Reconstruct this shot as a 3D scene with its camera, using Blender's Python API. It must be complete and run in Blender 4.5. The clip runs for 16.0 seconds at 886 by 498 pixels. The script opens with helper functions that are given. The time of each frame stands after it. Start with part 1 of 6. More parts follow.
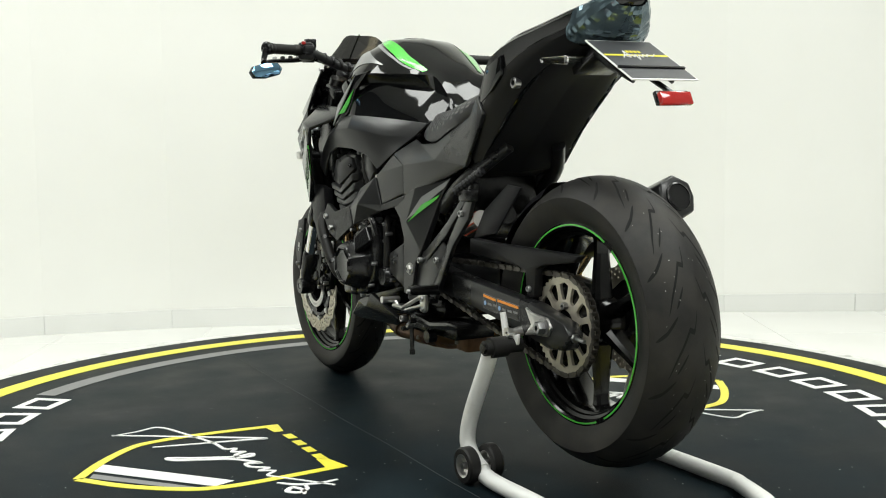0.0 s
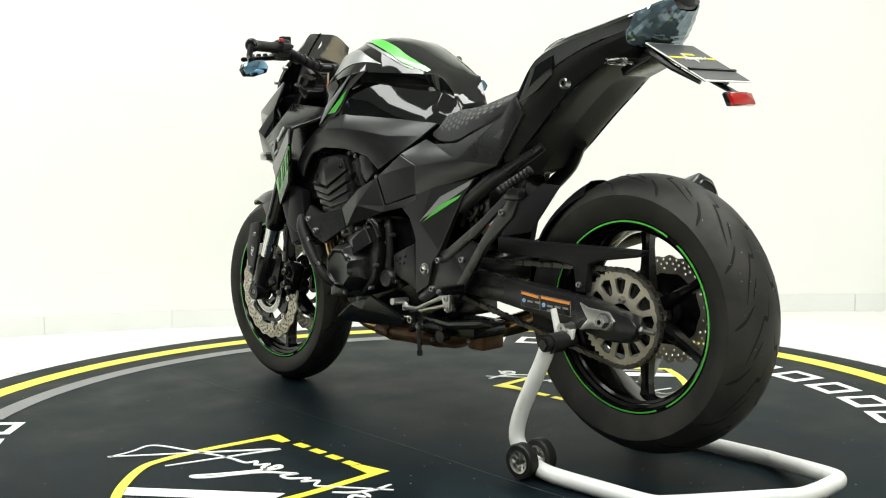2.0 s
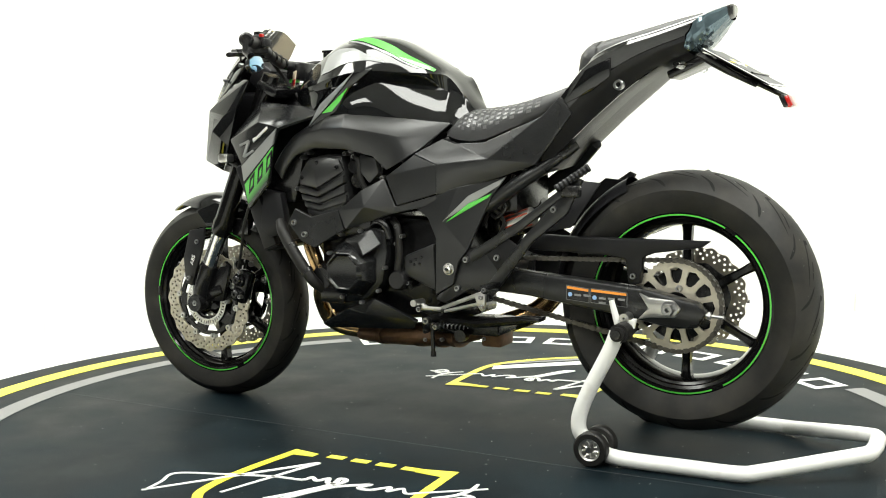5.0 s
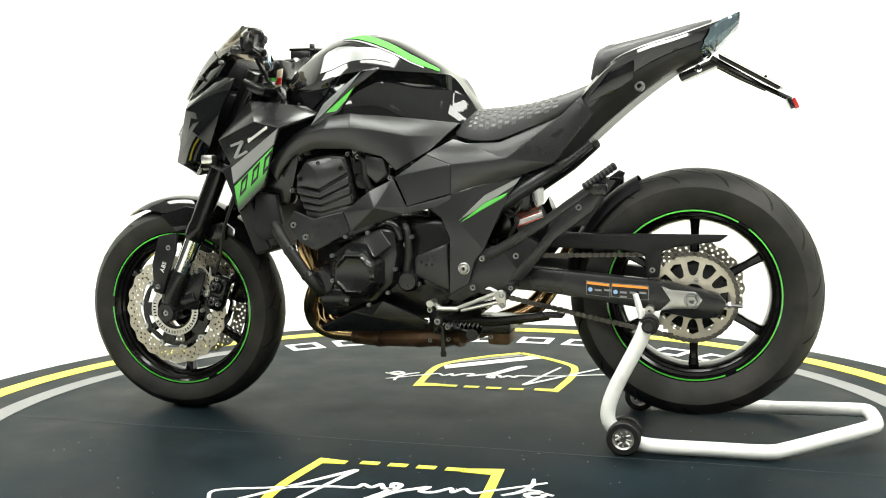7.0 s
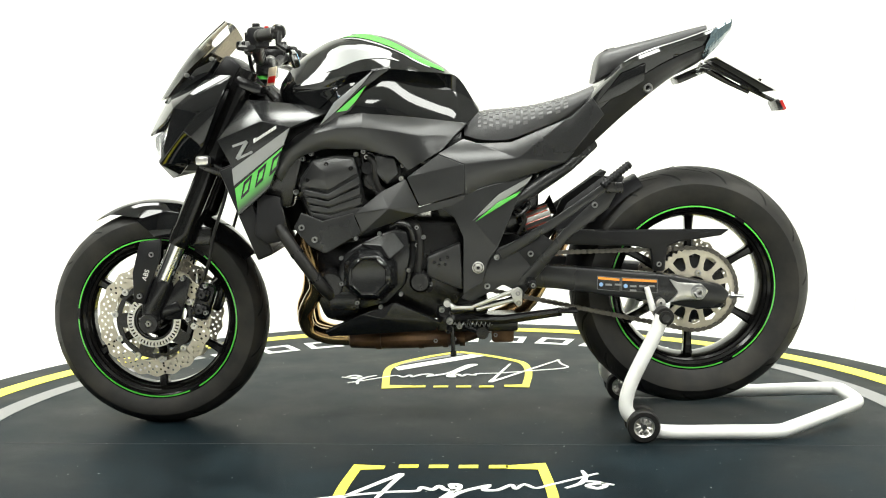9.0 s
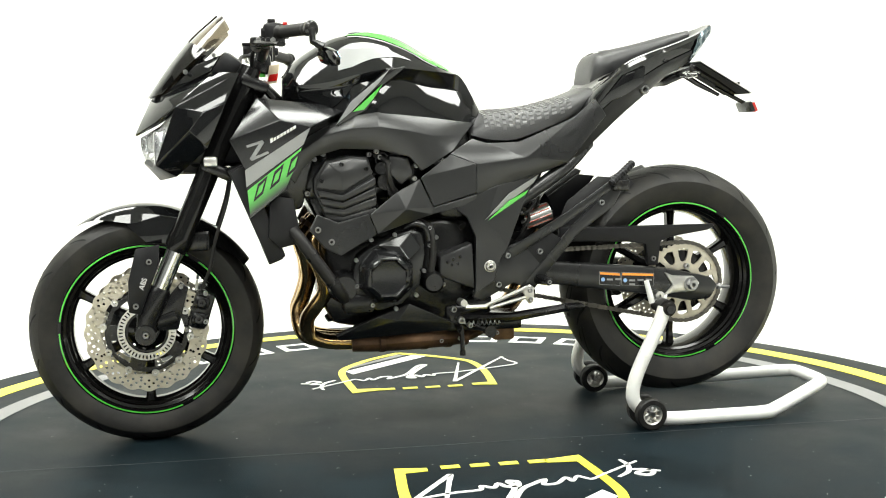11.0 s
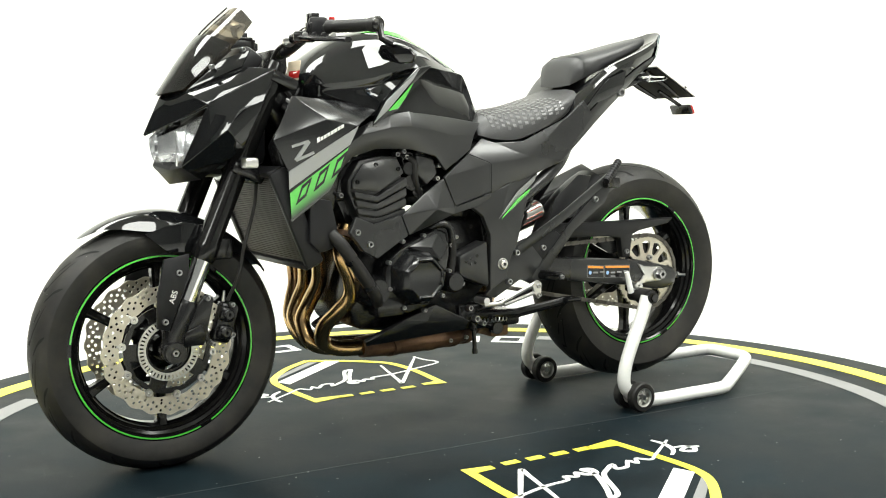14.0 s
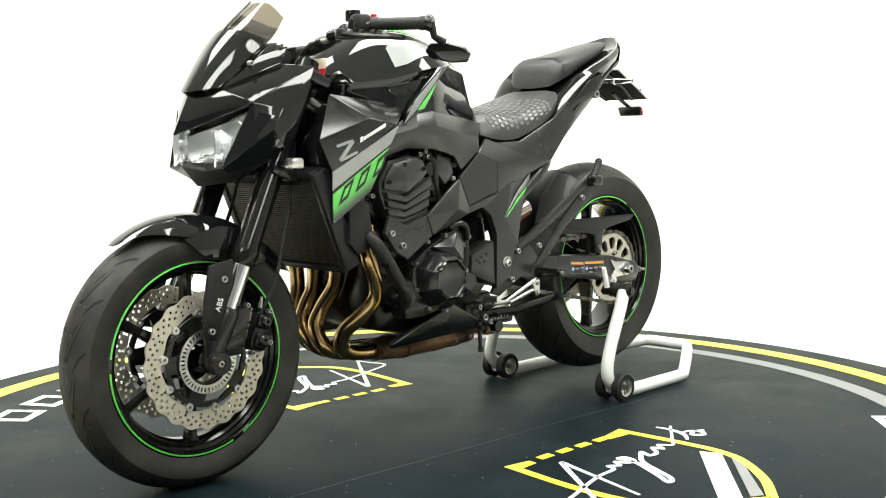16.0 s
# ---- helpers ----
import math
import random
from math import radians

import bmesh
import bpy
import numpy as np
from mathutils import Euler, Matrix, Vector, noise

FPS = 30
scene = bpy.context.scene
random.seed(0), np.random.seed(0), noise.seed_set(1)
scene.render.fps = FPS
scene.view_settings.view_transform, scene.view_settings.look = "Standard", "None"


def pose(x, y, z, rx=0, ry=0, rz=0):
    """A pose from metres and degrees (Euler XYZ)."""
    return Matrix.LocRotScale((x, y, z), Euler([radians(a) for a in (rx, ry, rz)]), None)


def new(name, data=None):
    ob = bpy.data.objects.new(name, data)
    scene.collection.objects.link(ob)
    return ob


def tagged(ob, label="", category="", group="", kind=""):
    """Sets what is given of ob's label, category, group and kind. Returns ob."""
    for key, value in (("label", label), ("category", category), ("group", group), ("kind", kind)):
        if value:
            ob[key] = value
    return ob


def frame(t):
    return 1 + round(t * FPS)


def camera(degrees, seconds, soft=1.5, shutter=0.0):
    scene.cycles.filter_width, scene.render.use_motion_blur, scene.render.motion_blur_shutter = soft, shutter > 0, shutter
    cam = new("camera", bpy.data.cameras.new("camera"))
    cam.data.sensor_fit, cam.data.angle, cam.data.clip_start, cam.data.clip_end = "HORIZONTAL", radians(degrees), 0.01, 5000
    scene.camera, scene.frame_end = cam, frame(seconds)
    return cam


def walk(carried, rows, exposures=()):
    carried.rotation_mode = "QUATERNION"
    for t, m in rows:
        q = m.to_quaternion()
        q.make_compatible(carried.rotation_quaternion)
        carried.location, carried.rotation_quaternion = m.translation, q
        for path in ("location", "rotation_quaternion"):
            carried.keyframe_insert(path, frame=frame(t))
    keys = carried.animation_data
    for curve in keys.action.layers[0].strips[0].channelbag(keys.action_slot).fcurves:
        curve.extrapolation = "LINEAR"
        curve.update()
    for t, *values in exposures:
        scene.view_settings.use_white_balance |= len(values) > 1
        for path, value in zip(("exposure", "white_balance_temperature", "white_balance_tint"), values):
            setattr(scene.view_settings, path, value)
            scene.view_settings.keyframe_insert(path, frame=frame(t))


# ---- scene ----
TURN0, RATE = -62.75, 6.6        # the turntable's angle at the start and its speed, degrees

cam = camera(43.15, 16.0, soft=1.05)
EYE = (0.0, 3.012, 0.786)
CAM = Matrix.Translation(EYE) @ pose(0, 0, 0, 90 - 5.904, 0, 180 - 0.031) @ pose(0, 0, 0, 0, 0, -0.757)
walk(cam, [(0, CAM), (16, CAM)], exposures=[(0, -1.02, 6440, 10), (2.0, -0.77, 6480, 10), (4.0, -0.43, 6600, 10), (6.5, -0.10, 6600, 10), (9.0, -0.06, 6550, 10), (16, -0.04, 6550, 10)])

# ---- world and light ----
world = bpy.data.worlds.new("world")
scene.world = world
world.use_nodes = True
wbg = world.node_tree.nodes["Background"]
wbg.inputs[0].default_value, wbg.inputs[1].default_value = (1.0, 1.0, 0.97, 1), 0.3


def area_lamp(name, m, sx, sy, power, colour=(0.975, 1.0, 0.945)):
    d = bpy.data.lights.new(name, "AREA")
    d.shape, d.size, d.size_y, d.energy, d.color = "RECTANGLE", sx, sy, power, colour
    ob = new(name, d)
    ob.matrix_world = m
    return ob


# rows of ceiling light panels: one lamp under each
PANELS = [(-1.9, 1.6), (0.0, 1.6), (1.9, 1.6), (-1.9, -0.3), (0.0, -0.3), (1.9, -0.3), (-1.9, 3.9), (1.9, 3.9)]
CEIL = 3.0
for px, py in PANELS:
    area_lamp("ceiling_lamp", pose(px, py, CEIL - 0.06), 1.30, 0.76, 58)


# ---- materials ----
def mat(name, base, rough=0.5, metal=0.0, coat=0.0, var=0.15, scale=30.0, bump=0.0, bscale=200.0, second=None, mix=(0.45, 0.65),
        mscale=8.0, spec=0.5, ani=0.0, rvar=0.1, trans=0.0, ior=1.45, alpha=1.0, emit=None):
    """Base colour with grain at two scales, roughness variation and a fine relief."""
    m = bpy.data.materials.new(name)
    m.use_nodes = True
    nt = m.node_tree
    b = nt.nodes["Principled BSDF"]
    L = nt.links.new
    tc = nt.nodes.new("ShaderNodeTexCoord")
    n1, n2 = nt.nodes.new("ShaderNodeTexNoise"), nt.nodes.new("ShaderNodeTexNoise")
    n1.inputs["Scale"].default_value, n1.inputs["Detail"].default_value = scale, 6
    n2.inputs["Scale"].default_value, n2.inputs["Detail"].default_value = mscale, 4
    L(tc.outputs["Object"], n1.inputs["Vector"])
    L(tc.outputs["Object"], n2.inputs["Vector"])
    c = nt.nodes.new("ShaderNodeMix")
    c.data_type = "RGBA"
    lo, hi = [v * (1 - var) for v in base], [min(v * (1 + var), 1) for v in base]
    c.inputs[6].default_value, c.inputs[7].default_value = (*lo, 1), (*hi, 1)
    L(n1.outputs["Fac"], c.inputs[0])
    out = c.outputs[2]
    if second:
        r = nt.nodes.new("ShaderNodeMapRange")
        r.inputs[1].default_value, r.inputs[2].default_value = mix
        L(n2.outputs["Fac"], r.inputs[0])
        c2 = nt.nodes.new("ShaderNodeMix")
        c2.data_type = "RGBA"
        L(r.outputs[0], c2.inputs[0])
        L(out, c2.inputs[6])
        c2.inputs[7].default_value = (*second, 1)
        out = c2.outputs[2]
    L(out, b.inputs["Base Color"])
    rr = nt.nodes.new("ShaderNodeMapRange")
    rr.inputs[3].default_value, rr.inputs[4].default_value = max(rough - rvar * rough, 0.01), min(rough + rvar * rough, 1)
    L(n2.outputs["Fac"], rr.inputs[0])
    L(rr.outputs[0], b.inputs["Roughness"])
    b.inputs["Metallic"].default_value = metal
    b.inputs["Coat Weight"].default_value = coat
    b.inputs["Coat Roughness"].default_value = 0.03
    b.inputs["Specular IOR Level"].default_value = spec
    b.inputs["Transmission Weight"].default_value = trans
    b.inputs["IOR"].default_value = ior
    b.inputs["Alpha"].default_value = alpha
    b.inputs["Anisotropic"].default_value = ani
    if emit:
        b.inputs["Emission Color"].default_value, b.inputs["Emission Strength"].default_value = (*emit[0], 1), emit[1]
    if bump:
        n3, bp = nt.nodes.new("ShaderNodeTexNoise"), nt.nodes.new("ShaderNodeBump")
        n3.inputs["Scale"].default_value = bscale
        L(tc.outputs["Object"], n3.inputs["Vector"])
        bp.inputs["Strength"].default_value, bp.inputs["Distance"].default_value = bump, 0.002
        L(n3.outputs["Fac"], bp.inputs["Height"])
        L(bp.outputs[0], b.inputs["Normal"])
    return m


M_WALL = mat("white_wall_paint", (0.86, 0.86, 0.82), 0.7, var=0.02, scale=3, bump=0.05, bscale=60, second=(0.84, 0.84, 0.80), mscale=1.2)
# three greys for the unseen walls, picked to shape reflections on the bike
M_DARK = mat("unseen_wall_dark", (0.05, 0.05, 0.05), 0.8, var=0.1, scale=3)
M_SIDE = mat("unseen_wall_grey", (0.17, 0.17, 0.17), 0.8, var=0.05, scale=3)
M_PALE = mat("unseen_wall_pale", (0.42, 0.42, 0.41), 0.8, var=0.05, scale=3)
M_CEIL = mat("white_ceiling_paint", (0.58, 0.58, 0.57), 0.8, var=0.03, scale=3)
M_FLOOR = mat("white_floor_tile", (0.84, 0.84, 0.81), 0.25, var=0.02, scale=5, second=(0.80, 0.80, 0.77), mscale=2.0)
M_GROUT = mat("grout", (0.6, 0.6, 0.57), 0.8)
M_SKIRT = mat("skirting_tile", (0.79, 0.795, 0.765), 0.3, var=0.03, scale=6)
M_MAT = mat("dark_vinyl_mat", (0.0030, 0.0066, 0.0089), 0.50, spec=0.075, var=0.85, scale=150, second=(0.0072, 0.0134, 0.0170), mscale=4.5, bump=0.30, bscale=260, mix=(0.42, 0.62), rvar=0.35)
M_RIM = mat("worn_white_edge", (0.72, 0.72, 0.68), 0.6, var=0.2, scale=25, second=(0.45, 0.45, 0.42), mix=(0.55, 0.7), mscale=18)
M_YEL = mat("yellow_print", (0.80, 0.72, 0.05), 0.4, var=0.05, scale=20)
M_GREY = mat("grey_print", (0.20, 0.20, 0.20), 0.45, var=0.06, scale=20)
M_WHITE = mat("white_print", (0.80, 0.80, 0.78), 0.4, var=0.03, scale=20)
M_DUST = mat("white_dust", (0.40, 0.40, 0.38), 0.9)
M_GLOSS = mat("gloss_black_paint", (0.0045, 0.0048, 0.0052), 0.045, spec=0.55, var=0.2, scale=900, rvar=0.1)
M_SATIN = mat("satin_black_paint", (0.0115, 0.0118, 0.0122), 0.28, spec=0.60, var=0.12, scale=500, bump=0.03, bscale=900, second=(0.015, 0.0154, 0.016), mscale=5)
M_PLAST = mat("grained_black_plastic", (0.009, 0.009, 0.010), 0.38, spec=0.30, var=0.2, scale=300, bump=0.10, bscale=1200)
M_ENG = mat("engine_black_enamel", (0.0065, 0.0065, 0.007), 0.22, var=0.3, scale=60, bump=0.06, bscale=500, second=(0.02, 0.019, 0.017), mix=(0.55, 0.8), mscale=20)
M_COVER = mat("satin_engine_cover", (0.018, 0.0182, 0.0186), 0.30, spec=0.60, var=0.2, scale=80, bump=0.05, bscale=700)
M_RUB = mat("black_rubber", (0.0105, 0.010, 0.0095), 0.50, spec=0.38, var=0.25, scale=60, bump=0.10, bscale=700)
M_TYRE = mat("dusty_tyre_rubber", (0.0125, 0.0120, 0.0112), 0.52, spec=0.40, var=0.35, scale=70, bump=0.16, bscale=600, second=(0.028, 0.0255, 0.0215), mix=(0.45, 0.68), mscale=12, rvar=0.25)
# near-black: painted shade of tread grooves and muffler outlet, also a black backing plate
M_BLACK_SHADE = mat("black_and_shade", (0.004, 0.004, 0.004), 0.9)
M_RIMB = mat("gloss_black_rim", (0.005, 0.005, 0.005), 0.13, spec=0.36, var=0.2, scale=100)
M_GREEN = mat("green_paint", (0.075, 0.47, 0.055), 0.22, coat=0.5, var=0.06, scale=200)
M_SILV = mat("silver_decal", (0.25, 0.255, 0.255), 0.34, metal=0.4, coat=0.3, var=0.05, scale=600)
M_ALU = mat("bare_aluminium", (0.62, 0.61, 0.59), 0.32, metal=1.0, var=0.1, scale=80, bump=0.04, bscale=600)
M_STEEL = mat("brake_disc_steel", (0.56, 0.52, 0.43), 0.40, metal=0.7, var=0.12, scale=90, second=(0.46, 0.42, 0.35), mix=(0.45, 0.75), mscale=25)
M_CHROME = mat("chromed_tube", (0.75, 0.75, 0.76), 0.10, metal=1.0, var=0.03, scale=30)
M_BOLT = mat("steel_bolt", (0.36, 0.36, 0.36), 0.30, metal=1.0, var=0.1, scale=200)
M_CHAIN = mat("greasy_chain", (0.12, 0.112, 0.10), 0.35, metal=0.85, var=0.4, scale=150)
M_BRONZE = mat("heat_tinted_steel", (0.56, 0.38, 0.18), 0.20, metal=1.0, var=0.3, scale=12, second=(0.22, 0.13, 0.07), mix=(0.45, 0.75), mscale=9, rvar=0.4)
M_RUST = mat("rusty_steel", (0.17, 0.095, 0.05), 0.55, metal=0.5, var=0.5, scale=45, second=(0.07, 0.04, 0.025), mscale=14)
M_SEAT = mat("black_vinyl_seat", (0.034, 0.034, 0.035), 0.40, var=0.15, scale=120, bump=0.14, bscale=900)
M_STAND = mat("white_powder_coat", (0.80, 0.80, 0.78), 0.35, coat=0.3, var=0.03, scale=20, second=(0.70, 0.69, 0.66), mix=(0.62, 0.8), mscale=25)
M_TEXT = mat("off_white_print", (0.72, 0.72, 0.70), 0.5)
M_SMOKE = mat("smoked_screen", (0.058, 0.041, 0.021), 0.03, trans=0.85, alpha=0.95, var=0.05)
M_TINT = mat("dark_tinted_screen", (0.012, 0.0115, 0.011), 0.03, trans=0.6, alpha=0.97, var=0.05)
M_CLEAR = mat("clear_lens", (0.97, 0.98, 0.99), 0.01, trans=1.0, var=0.01, ior=1.3)
M_SEMI = mat("semi_gloss_black_paint", (0.009, 0.0093, 0.0098), 0.19, spec=0.5, var=0.12, scale=500, rvar=0.1)
M_REFL = mat("lamp_reflector", (0.93, 0.94, 0.95), 0.16, metal=0.9, var=0.05)
M_MIRROR = mat("blue_mirror", (0.22, 0.42, 0.62), 0.03, metal=1.0, var=0.01)
M_RED = mat("red_reflector", (0.38, 0.010, 0.008), 0.12, coat=1.0, var=0.1, scale=300)
M_CREAM = mat("cream_plastic", (0.55, 0.46, 0.34), 0.45)
M_ORANGE = mat("orange_print", (0.85, 0.30, 0.04), 0.4)
M_BLUE = mat("blue_print", (0.25, 0.40, 0.65), 0.4)
M_FIN = mat("radiator_core", (0.045, 0.040, 0.034), 0.45, metal=0.5, var=0.3, scale=50)
M_SPRING = mat("red_spring", (0.35, 0.05, 0.02), 0.35, coat=0.4)
M_TAILGLASS = mat("tail_lamp_glass", (0.11, 0.155, 0.18), 0.10, metal=0.7, var=0.3, scale=60)
M_PANEL = mat("lit_panel", (0.9, 0.9, 0.88), 0.5, emit=((0.975, 1.0, 0.945), 3.0))


# ---- mesh tools ----
def finish(bm, angle=32):
    bmesh.ops.remove_doubles(bm, verts=bm.verts, dist=1e-5)
    bmesh.ops.recalc_face_normals(bm, faces=bm.faces)
    lim = radians(angle)
    for f in bm.faces:
        f.smooth = True
    for e in bm.edges:
        e.smooth = len(e.link_faces) == 2 and e.calc_face_angle(0) < lim


def part(name, bm, material, parent=None, label="", mirror=False, angle=32):
    """Links a bmesh as one mesh object under a thing or a part; mirror adds its twin on the other flank."""
    finish(bm, angle)
    me = bpy.data.meshes.new(name)
    bm.to_mesh(me)
    ob = new(name, me)
    me.materials.append(material)
    ob.parent = parent
    if label:
        tagged(ob, label)
    if mirror:
        for v in bm.verts:
            v.co.y = -v.co.y
        bmesh.ops.reverse_faces(bm, faces=bm.faces)
        m2 = bpy.data.meshes.new(name)
        bm.to_mesh(m2)
        m2.materials.append(material)
        o2 = new(name, m2)
        o2.parent = parent
        if label:
            tagged(o2, label)
        bm.free()
        return ob, o2
    bm.free()
    return ob


def join(*bms):
    out = bmesh.new()
    for b in bms:
        me = bpy.data.meshes.new("t")
        b.to_mesh(me)
        out.from_mesh(me)
        bpy.data.meshes.remove(me)
        b.free()
    return out


def bevel(bm, w, seg=2, angle=25):
    bmesh.ops.recalc_face_normals(bm, faces=bm.faces)
    es = [e for e in bm.edges if len(e.link_faces) == 2 and e.calc_face_angle(0) > radians(angle)]
    bmesh.ops.bevel(bm, geom=es, offset=w, segments=seg, profile=0.5, affect="EDGES", clamp_overlap=True)
    return bm


def spline(pts, n=6):
    """Catmull-Rom through the points."""
    P = [Vector(p) for p in pts]
    P = [P[0] * 2 - P[1]] + P + [P[-1] * 2 - P[-2]]
    out = []
    for i in range(1, len(P) - 2):
        a, b, c, d = P[i - 1:i + 3]
        for k in range(n):
            t = k / n
            out.append(0.5 * ((2 * b) + (c - a) * t + (2 * a - 5 * b + 4 * c - d) * t * t + (3 * b - a - 3 * c + d) * t ** 3))
    out.append(P[-2])
    return out


def tube(pts, r, seg=12, smooth=0, bm=None, caps=True, flat=1.0):
    """A round bar along points; r may be one number or one for each given point."""
    bm = bm or bmesh.new()
    rs = list(r) if hasattr(r, "__len__") else [r] * len(pts)
    P = [Vector(p) for p in pts]
    if smooth:
        rs = list(np.interp(np.linspace(0, len(P) - 1, (len(P) - 1) * smooth + 1), range(len(P)), rs))
        P = spline(P, smooth)
    rings, side = [], None
    for i, p in enumerate(P):
        d = (P[min(i + 1, len(P) - 1)] - P[max(i - 1, 0)]).normalized()
        if side is None:
            side = d.cross(Vector((0, 0, 1)) if abs(d.z) < 0.9 else Vector((0, 1, 0))).normalized()
        side = (side - d * side.dot(d)).normalized()
        up = d.cross(side)
        rings.append([bm.verts.new(p + (side * math.cos(2 * math.pi * k / seg) + up * math.sin(2 * math.pi * k / seg) * flat) * rs[i]) for k in range(seg)])
    for a, b in zip(rings, rings[1:]):
        for k in range(seg):
            bm.faces.new((a[k], a[(k + 1) % seg], b[(k + 1) % seg], b[k]))
    if caps:
        bm.faces.new(rings[0][::-1])
        bm.faces.new(rings[-1])
    return bm


def lathe(profile, centre=(0, 0, 0), seg=64, closed=True, axis="y", bm=None):
    """Revolves (radius, height) points about an axis through centre."""
    bm = bm or bmesh.new()
    rings = []
    for r, h in profile:
        ring = []
        for k in range(seg):
            a = 2 * math.pi * k / seg
            u, v = r * math.cos(a), r * math.sin(a)
            p = {"y": (u, h, v), "z": (u, v, h), "x": (h, u, v)}[axis]
            ring.append(bm.verts.new(Vector(p) + Vector(centre)))
        rings.append(ring)
    pairs = list(zip(rings, rings[1:])) + ([(rings[-1], rings[0])] if closed else [])
    for a, b in pairs:
        for k in range(seg):
            bm.faces.new((a[k], a[(k + 1) % seg], b[(k + 1) % seg], b[k]))
    if not closed:
        for ring in (rings[0], rings[-1]):
            if (ring[0].co - ring[seg // 2].co).length > 1e-4:
                bm.faces.new(ring)
    return bm


def prism(outline, y0, y1, w=0.003, seg=2):
    """A plate in the x-z plane between two y values, its edges rounded by w."""
    bm = bmesh.new()
    a = [bm.verts.new((x, y0, z)) for x, z in outline]
    b = [bm.verts.new((x, y1, z)) for x, z in outline]
    n = len(a)
    bm.faces.new(a)
    bm.faces.new(b[::-1])
    for i in range(n):
        bm.faces.new((a[i], b[i], b[(i + 1) % n], a[(i + 1) % n]))
    return bevel(bm, w, seg, 40) if w else bm


def box(cx, cy, cz, sx, sy, sz, w=0.0, m=None, seg=2):
    bm = bmesh.new()
    bmesh.ops.create_cube(bm, size=1, matrix=Matrix.Translation((cx, cy, cz)) @ (m or Matrix()) @ Matrix.Diagonal((sx, sy, sz, 1)))
    return bevel(bm, w, seg) if w else bm


def loft(rings, cap=True):
    """A skin over rings of points of equal number, closed round."""
    bm = bmesh.new()
    R = [[bm.verts.new(p) for p in r] for r in rings]
    n = len(R[0])
    for a, b in zip(R, R[1:]):
        for k in range(n):
            bm.faces.new((a[k], a[(k + 1) % n], b[(k + 1) % n], b[k]))
    if cap:
        bm.faces.new(R[0][::-1])
        bm.faces.new(R[-1])
    return bm


def half_loft(stations, fine=3):
    """A symmetric body from half sections: each station is (x, [(y, z), ...]) from the top's middle to the bottom's middle, smoothed lengthwise and round."""
    xs = [s[0] for s in stations]
    n = len(stations[0][1])
    lines = [spline([(x, *s[1][k]) for x, s in zip(xs, stations)], fine) for k in range(n)]
    rings = []
    for i in range(len(lines[0])):
        half = [lines[k][i] for k in range(n)]
        other = [Vector((p.x, -p.y, p.z)) for p in half[::-1]]
        other = other[1:] if abs(half[-1].y) < 1e-5 else other
        other = other[:-1] if abs(half[0].y) < 1e-5 else other
        rings.append(half + other)
    return loft(rings)


def skin(verts, faces, thick=0.006, w=0.0022, way=None):
    """A faceted panel of given corners, thickened inwards, its edges eased."""
    bm = bmesh.new()
    V = [bm.verts.new(v) for v in verts]
    for f in faces:
        bm.faces.new([V[i] for i in f])
    bmesh.ops.recalc_face_normals(bm, faces=bm.faces)
    side = sum((f.normal.y * f.calc_area() for f in bm.faces))
    if way is None and side < 0:
        bmesh.ops.reverse_faces(bm, faces=bm.faces)
    bm.normal_update()
    norm = {v: v.normal.copy() for v in V}
    inner = {v: bm.verts.new(v.co - norm[v] * thick) for v in V}
    for f in list(bm.faces):
        if all(v in inner for v in f.verts):
            bm.faces.new([inner[v] for v in reversed(f.verts)])
    for e in [e for e in bm.edges if len(e.link_faces) == 1 and e.verts[0] in inner and e.verts[1] in inner]:
        a, b = e.verts
        bm.faces.new((a, b, inner[b], inner[a]))
    return bevel(bm, w, 2, 14) if w else bm


def thing(name, label, category, group=""):
    ob = new(name)
    ob.empty_display_size = 0.1
    return tagged(ob, label, category, group)


def bolt(x, y, z, r=0.009, h=0.005, s=1):
    """A socket-head bolt whose head looks along +y or -y."""
    r *= 0.8
    return lathe([(0.0005, -h * 1.5 * s), (r * 0.50, -h * 1.5 * s), (r * 0.52, h * 0.9 * s), (r * 0.58, h * s), (r * 0.85, h * s), (r, h * 0.6 * s), (r, -0.01 * s), (0.0005, -0.01 * s)],
                 (x, y, z), 14, closed=False)


# ---- the room ----
def wall_run(name, a, b, z0, z1, depth, material, kind_label, category):
    """A thick straight wall between two plan points; its body lies on the far side from the turntable."""
    a, b = Vector((*a, 0)), Vector((*b, 0))
    d = (b - a).normalized()
    n = Vector((-d.y, d.x, 0))
    if n.dot((a + b) / 2) < 0:
        n = -n
    bm = bmesh.new()
    lo = [bm.verts.new(p + Vector((0, 0, z0))) for p in (a, b, b + n * depth, a + n * depth)]
    hi = [bm.verts.new(p + Vector((0, 0, z1))) for p in (a, b, b + n * depth, a + n * depth)]
    bm.faces.new(lo[::-1])
    bm.faces.new(hi)
    for i in range(4):
        bm.faces.new((lo[i], lo[(i + 1) % 4], hi[(i + 1) % 4], hi[i]))
    ob = part(name, bm, material)
    return tagged(ob, kind_label, category, kind="structure")


FZ = -0.06
ROOM = [(4.2, 5.6), (4.2, -0.75), (1.72, -1.76), (1.2, -1.89), (-1.3, -2.13), (-4.2, -2.02), (-4.2, 5.6)]
